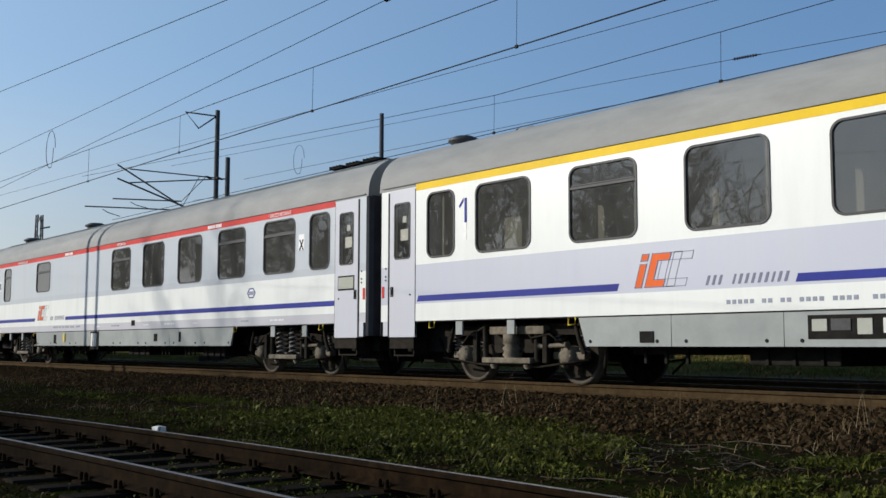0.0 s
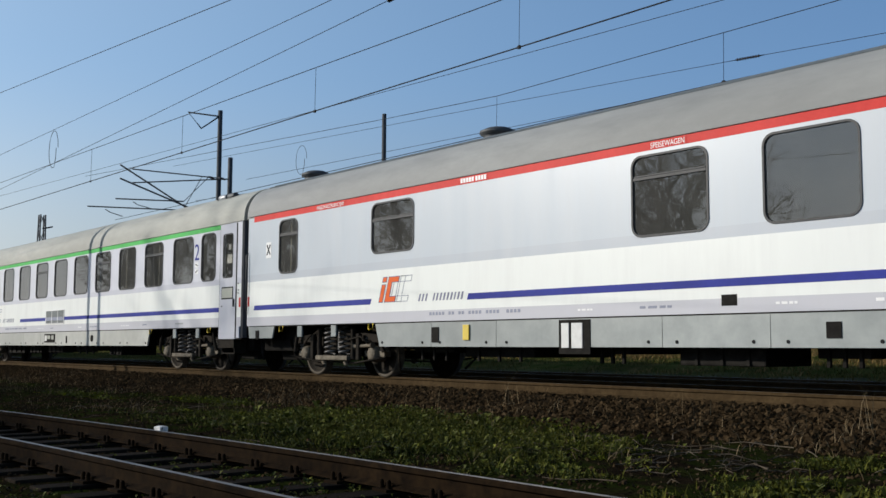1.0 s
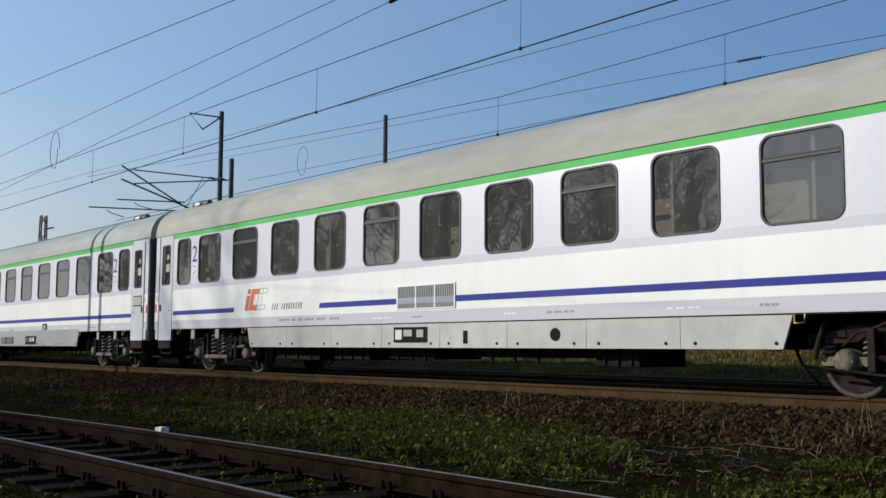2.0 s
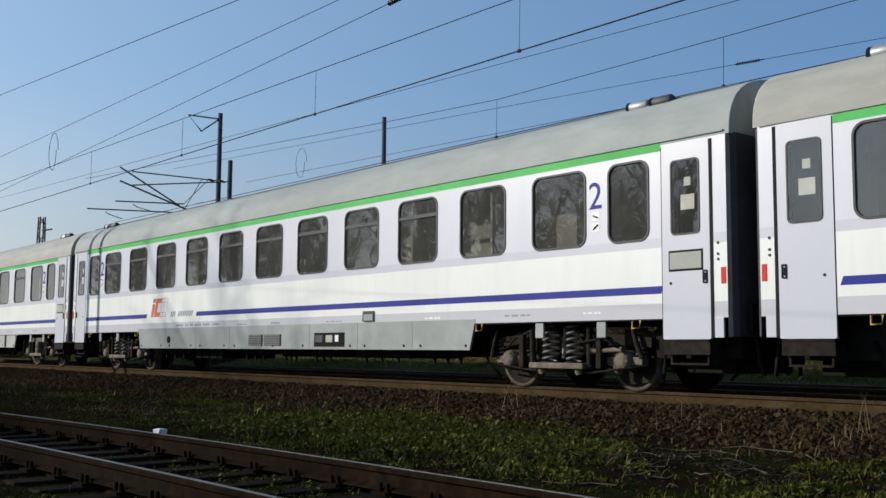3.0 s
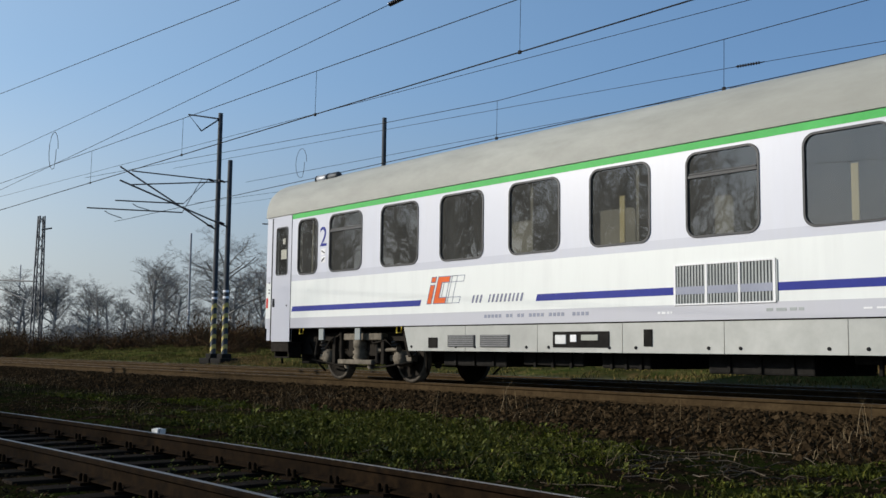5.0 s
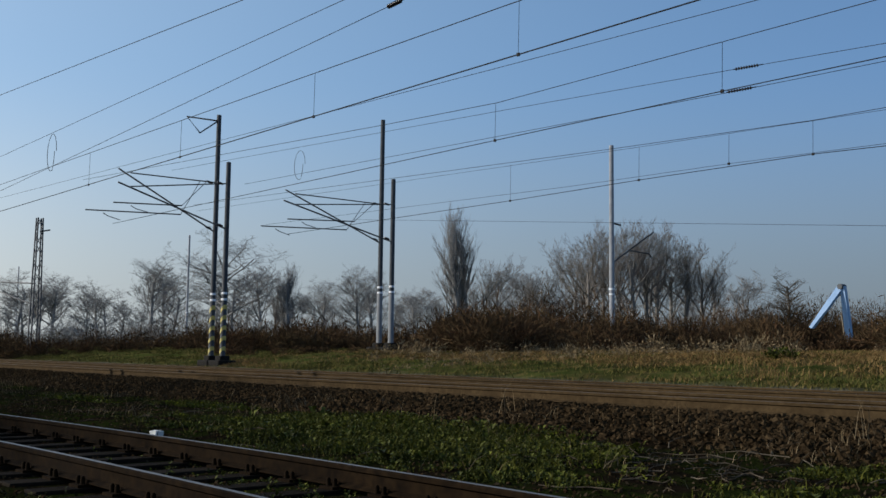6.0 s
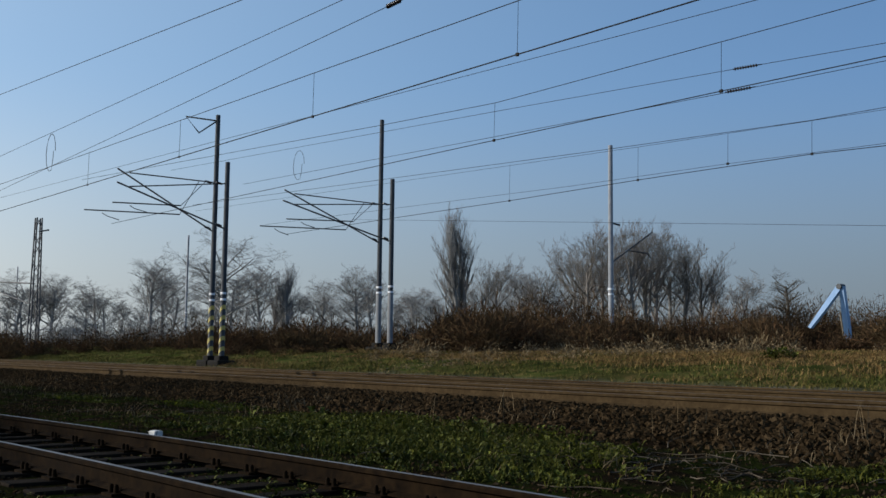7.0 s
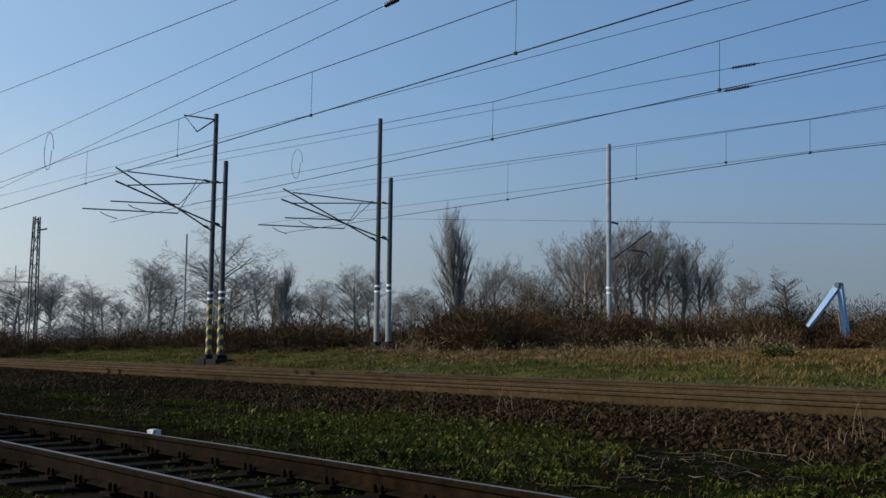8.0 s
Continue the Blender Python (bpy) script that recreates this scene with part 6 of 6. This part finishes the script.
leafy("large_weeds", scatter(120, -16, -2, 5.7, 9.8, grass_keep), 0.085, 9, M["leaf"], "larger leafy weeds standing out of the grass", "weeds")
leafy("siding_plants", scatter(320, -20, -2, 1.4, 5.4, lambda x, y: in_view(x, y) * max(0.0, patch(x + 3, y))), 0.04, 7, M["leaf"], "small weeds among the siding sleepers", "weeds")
leafy("moss_cushions", scatter(2300, -30, -6, 7.2, 9.7, lambda x, y: in_view(x, y) * max(0.0, lush(x, y) - 0.25) * (1.0 if x < -12 else 0.25)), 0.035, 8, M["moss"], "yellow green moss and young grass on dark soil", "moss")
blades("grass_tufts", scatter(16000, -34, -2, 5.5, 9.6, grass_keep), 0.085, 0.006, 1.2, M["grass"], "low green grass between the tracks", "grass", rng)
blades("leaf_litter", scatter(9000, -34, -2, 1.2, 10.0, lambda x, y: in_view(x, y) * max(0.1, min(1, 0.7 - lush(x, y)))), 0.020, 0.014, 2.5, M["litter"], "brown dead leaves and straw on dark soil", "leaf litter", rng)
blades("dry_stalks", scatter(1300, -34, -3, 6.0, 10.6, lambda x, y: in_view(x, y) * max(0.02, patch(y, x)) * (1.0 if y > 8.6 else 0.35)), 0.13, 0.003, 1.6, M["dry"], "dry straw stalks beside the ballast", "dry grass", rng)
blades("tall_dry_stems", scatter(34, -20, -4, 9.4, 10.9, lambda x, y: in_view(x, y) * max(0.0, patch(y * 2, x) * 2)), 0.36, 0.003, 0.5, M["dry"], "tall dry weed stems on the ballast slope", "dry stems", rng)
blades("weed_skeletons", np.array([(-11.45 + rng.normal(0, 0.12), 10.55 + rng.normal(0, 0.1), rough_z(-11.45, 10.55)) for _ in range(9)] + [(-5.75 + rng.normal(0, 0.22), 10.5 + rng.normal(0, 0.15), rough_z(-5.75, 10.5)) for _ in range(9)]), 0.42, 0.003, 0.8, M["dry"], "standing dead weed stems on the ballast", "dry stems", rng)


def fallen_twigs():
    """Bent dead twigs lying over bare soil."""
    bm = bmesh.new()
    rw = random.Random(23)
    for k in range(120):
        x, y = rw.gauss(-6.4, 1.2), rw.gauss(8.1, 0.75)
        if k % 4 == 0:
            x, y = rw.uniform(-18, -4), rw.uniform(5.9, 9.6)
        if not in_view(x, y) or y < 5.8:
            continue
        a, n = rw.uniform(0, 6.3), rw.choice((0.18, 0.3, 0.45, 0.8)) * rw.uniform(0.6, 1.1)
        z = rough_z(x, y) + 0.015
        p = [Vector((x, y, z))]
        for q in range(3):
            a += rw.gauss(0, 0.25)
            p.append(p[-1] + Vector((math.cos(a), math.sin(a), 0)) * n / 3)
            p[-1].z = rough_z(p[-1].x, p[-1].y) + 0.012 + rw.uniform(0, 0.05)
        tube(bm, p, [0.006, 0.0055, 0.0045, 0.002], 4)
    me = finish("fallen_twigs", bm, M["twig_dry"])
    tagged(new("fallen_twigs", me), "pale dead twigs lying on dark soil", "twigs", "", "stuff")


fallen_twigs()
blades("bank_grass", scatter(70000, -95, -8, 18.9, 30, lambda x, y: in_view(x, y) * max(0.1, min(1, 0.5 + patch(x * 0.6, y * 0.6)))), 0.085, 0.012, 1.5, M["grass_far"], "pale green and straw grass on the far bank", "grass", rng)
blades("bank_straw", scatter(52000, -40, -6, 19.6, 31, lambda x, y: in_view(x, y) * max(0.0, min(1, (0.50 if y > 23 else -0.05) + (0.25 if x > -17 else 0.0) + 1.1 * patch(x * 0.5 + 7, y * 0.5)))), 0.11, 0.008, 2.0, M["straw"], "flattened straw coloured grass on the far bank", "dry grass", rng)

leafy("low_shrub", np.array([(-16.2 + rng.normal(0, 0.25), 25 + rng.normal(0, 0.2), rough_z(-16.2, 25) + rng.uniform(0, 0.18)) for _ in range(60)]), 0.11, 8, M["leaf"], "dark green low shrub on the straw bank", "shrub")


def shrubs(name, count, per, place, size, label, material, w, closed=False):
    """Leafless shrubs: sprays of thin stems that fan out from many roots, of uneven size."""
    pos, tip = [], []
    for _ in range(count):
        x, y = place()
        if not closed and y > 0 and abs(x / y + 0.585) < 0.045 and y < 55:
            continue  # a gap in the bushes before the loader arm
        sc = max(0.3, size) * rng.uniform(0.45, 1.25) * (0.8 + 0.9 * noise.noise(Vector((x * 0.13, y * 0.13, 3))))
        n = int(per * sc / size)
        a = rng.uniform(0, 2 * np.pi, n)
        el = np.arccos(rng.uniform(0.12, 1.0, n))
        d = np.stack([np.sin(el) * np.cos(a) * 0.75, np.sin(el) * np.sin(a) * 0.75, np.cos(el)], 1)
        r0 = rng.uniform(0.05, 0.9, n)[:, None]
        base = np.array([x, y, ground_z(y) - 0.05])
        p = base + d * sc * r0 + rng.normal(0, 0.05 * sc, (n, 3)) * [1, 1, 0.3]
        t = d * min(sc, 1.6) * rng.uniform(0.06, 0.22, (n, 1)) + rng.normal(0, 0.11 * min(sc, 1.6), (n, 3))
        pos.append(p)
        tip.append(t)
    pos, tip = np.concatenate(pos), np.concatenate(tip)
    n = len(pos)
    side = np.cross(tip, rng.normal(0, 1, (n, 3)))
    side /= np.linalg.norm(side, axis=1, keepdims=True) + 1e-9
    side *= w * rng.uniform(0.5, 1.4, (n, 1))
    v = np.stack([pos - side, pos + side, pos + tip * 0.55 + side * 0.7 + rng.normal(0, 0.02, (n, 3)), pos + tip], 1).reshape(-1, 3)
    f = (np.array([(0, 1, 2), (0, 2, 3)])[None] + 4 * np.arange(n)[:, None, None]).reshape(-1, 3)
    return from_arrays(name, v, f, material, label, "bushes")


def belt(u0, u1, d0, d1):
    def place():
        return along(rng.uniform(u0, u1), rng.uniform(d0, d1))
    return place


def strip(x0, x1, y0, y1):
    def place():
        return rng.uniform(x0, x1), rng.uniform(y0, y1)
    return place


shrubs("brown_thicket", 190, 1300, belt(0.49, 1.03, 40, 54), 1.75, "dense reddish brown leafless bushes along the far bank", M["twig_brown"], 0.0055)
shrubs("middle_thicket", 150, 1000, belt(0.25, 0.62, 46, 64), 1.5, "brown leafless bushes behind the masts", M["twig_brown"], 0.008)
shrubs("left_thicket", 170, 600, belt(-0.03, 0.40, 62, 85), 1.7, "low brown leafless bushes behind the tracks", M["twig_brown"], 0.011)
shrubs("tall_thicket", 80, 1500, belt(0.52, 0.86, 58, 68), 3.7, "tall dense leafless bushes below the birches", M["twig_brown"], 0.010)
# far bushes wear the haze-paled bark and fill the misty gap below trees
shrubs("far_thicket", 330, 700, belt(-0.03, 1.03, 95, 135), 4.2, "far belt of grey brown bushes paled for haze", M["bark_hazed"], 0.022)
shrubs("right_thicket", 150, 1200, belt(0.80, 1.05, 68, 84), 3.6, "dark leafless bushes behind the loader arm", M["twig_brown"], 0.011)
shrubs("dry_fringe", 240, 90, belt(0.42, 1.03, 33, 42), 0.65, "dry grey weeds in front of the bushes", M["dry"], 0.005)
shrubs("low_thicket", 26, 500, belt(0.885, 0.985, 44, 48), 0.95, "low brown bushes before the loader arm", M["twig_brown"], 0.006, True)
shrubs("near_side_thicket", 70, 700, strip(-75, -32, -24, -14.0), 3.0, "leafless bushes on the near side of the tracks", M["twig_brown"], 0.03)


def stones(name, pos, size, label, material="stones"):
    """Broken stones, each a dented octahedron."""
    base = np.array([(1, 0, 0), (-1, 0, 0), (0, 1, 0), (0, -1, 0), (0, 0, 1), (0, 0, -1), (0.62, 0.62, 0.5), (-0.6, 0.55, -0.5)])
    tri = [(0, 6, 4), (6, 2, 4), (2, 1, 4), (1, 3, 4), (3, 0, 4), (0, 2, 6), (2, 0, 5), (1, 2, 7), (7, 2, 5), (1, 7, 5), (3, 1, 5), (0, 3, 5)]
    n = len(pos)
    v = base[None] * rng.uniform(0.65, 1.3, (n, 8, 1)) * (size * rng.uniform(0.5, 1.5, n))[:, None, None]
    a = rng.uniform(0, 2 * np.pi, (n, 2))
    c, s = np.cos(a), np.sin(a)
    x, y, z = v[..., 0], v[..., 1], v[..., 2] * 0.85
    x, y = x * c[:, :1] - y * s[:, :1], x * s[:, :1] + y * c[:, :1]
    y, z = y * c[:, 1:] - z * s[:, 1:], y * s[:, 1:] + z * c[:, 1:]
    v = np.stack([x, y, z], -1) + pos[:, None]
    f = (np.array(tri)[None] + 8 * np.arange(n)[:, None, None]).reshape(-1, 3)
    return from_arrays(name, v.reshape(-1, 3), f, M[material], label, "ballast")


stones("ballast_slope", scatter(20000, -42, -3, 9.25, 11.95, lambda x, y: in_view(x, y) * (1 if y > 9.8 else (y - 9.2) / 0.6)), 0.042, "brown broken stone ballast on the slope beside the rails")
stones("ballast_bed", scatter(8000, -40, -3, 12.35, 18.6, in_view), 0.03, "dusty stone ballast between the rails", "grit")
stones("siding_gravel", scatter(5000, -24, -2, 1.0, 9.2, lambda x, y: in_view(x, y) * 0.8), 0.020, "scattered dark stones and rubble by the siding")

# ---- far shed ----
sx, sy = along(0.083, 118)
shed = thing("shed", "small pale shed with low roof among far trees", "shed", "", (sx, sy, ground_z(sy)))
shed.scale = (0.6, 0.6, 0.6)
shed.rotation_euler = (0, 0, radians(35))
part("wall", boxed(-2.2, 2.2, -1.5, 1.5, -0.2, 2.6, 0.02), M["paper"], shed)
part("roof", prism(bmesh.new(), [(-2.5, 2.55), (2.5, 2.55), (0, 3.5)], -1.8, 1.8), M["roof_grey"], shed)
part("door", boxed(-0.5, 0.5, -1.55, -1.48, -0.1, 2.0, 0.01), M["mast_dark"], shed)

# ---- small things ----
bm = boxed(-0.11, 0.11, -0.07, 0.07, 0, 0.09, 0.015)
bmesh.ops.subdivide_edges(bm, edges=bm.edges, cuts=1, use_grid_fill=True)
for q in bm.verts:
    q.co += Vector((0.012, 0.012, 0.012)) * noise.noise(q.co * 30)
lump = tagged(new("crumpled_paper", finish("crumpled_paper", bm, M["paper"])), "crumpled white paper lying beside the siding rail", "litter")
lump.location, lump.scale = (-12.75, 5.72, rough_z(-12.75, 5.72) - 0.01), (0.8, 0.8, 1.0)
bm = boxed(-0.9, 0.9, -0.6, 0.6, 0, 1.0, 0.05)
stone = tagged(new("marker_block", finish("marker_block", bm, M["paper"])), "small white marker block beside the far track", "marker block")
stone.location, stone.scale = (-74, 22.4, 0.1), (0.4, 0.4, 0.4)


def motions():
    path = ((0, -16.32), (0.5, -6.61), (1, 3.0), (1.5, 12.49), (2.15, 24.86), (2.8, 37.18), (3.5, 50.34), (4, 59.56), (4.5, 68.62),
            (5.0, 77.46), (5.4, 84.44), (5.8, 91.52), (6.3, 100.1), (7, 111.79), (8, 128.3))
    for coach, off in TRAIN:
        walk(coach, [(t, pose(s + off, YC, 0)) for t, s in path])
    ts, ss = [t for t, _ in path], [s for _, s in path]
    for w in WHEELS:
        x, y, z = w.location
        rows = []
        for k in range(0, 8 * FPS + 1):
            t = k / FPS
            turn = math.degrees((float(np.interp(t, ts, ss)) - ss[0]) / 0.46)
            rows.append((t, pose(x, y, z, 0, turn, 0)))
        walk(w, rows)


motions()
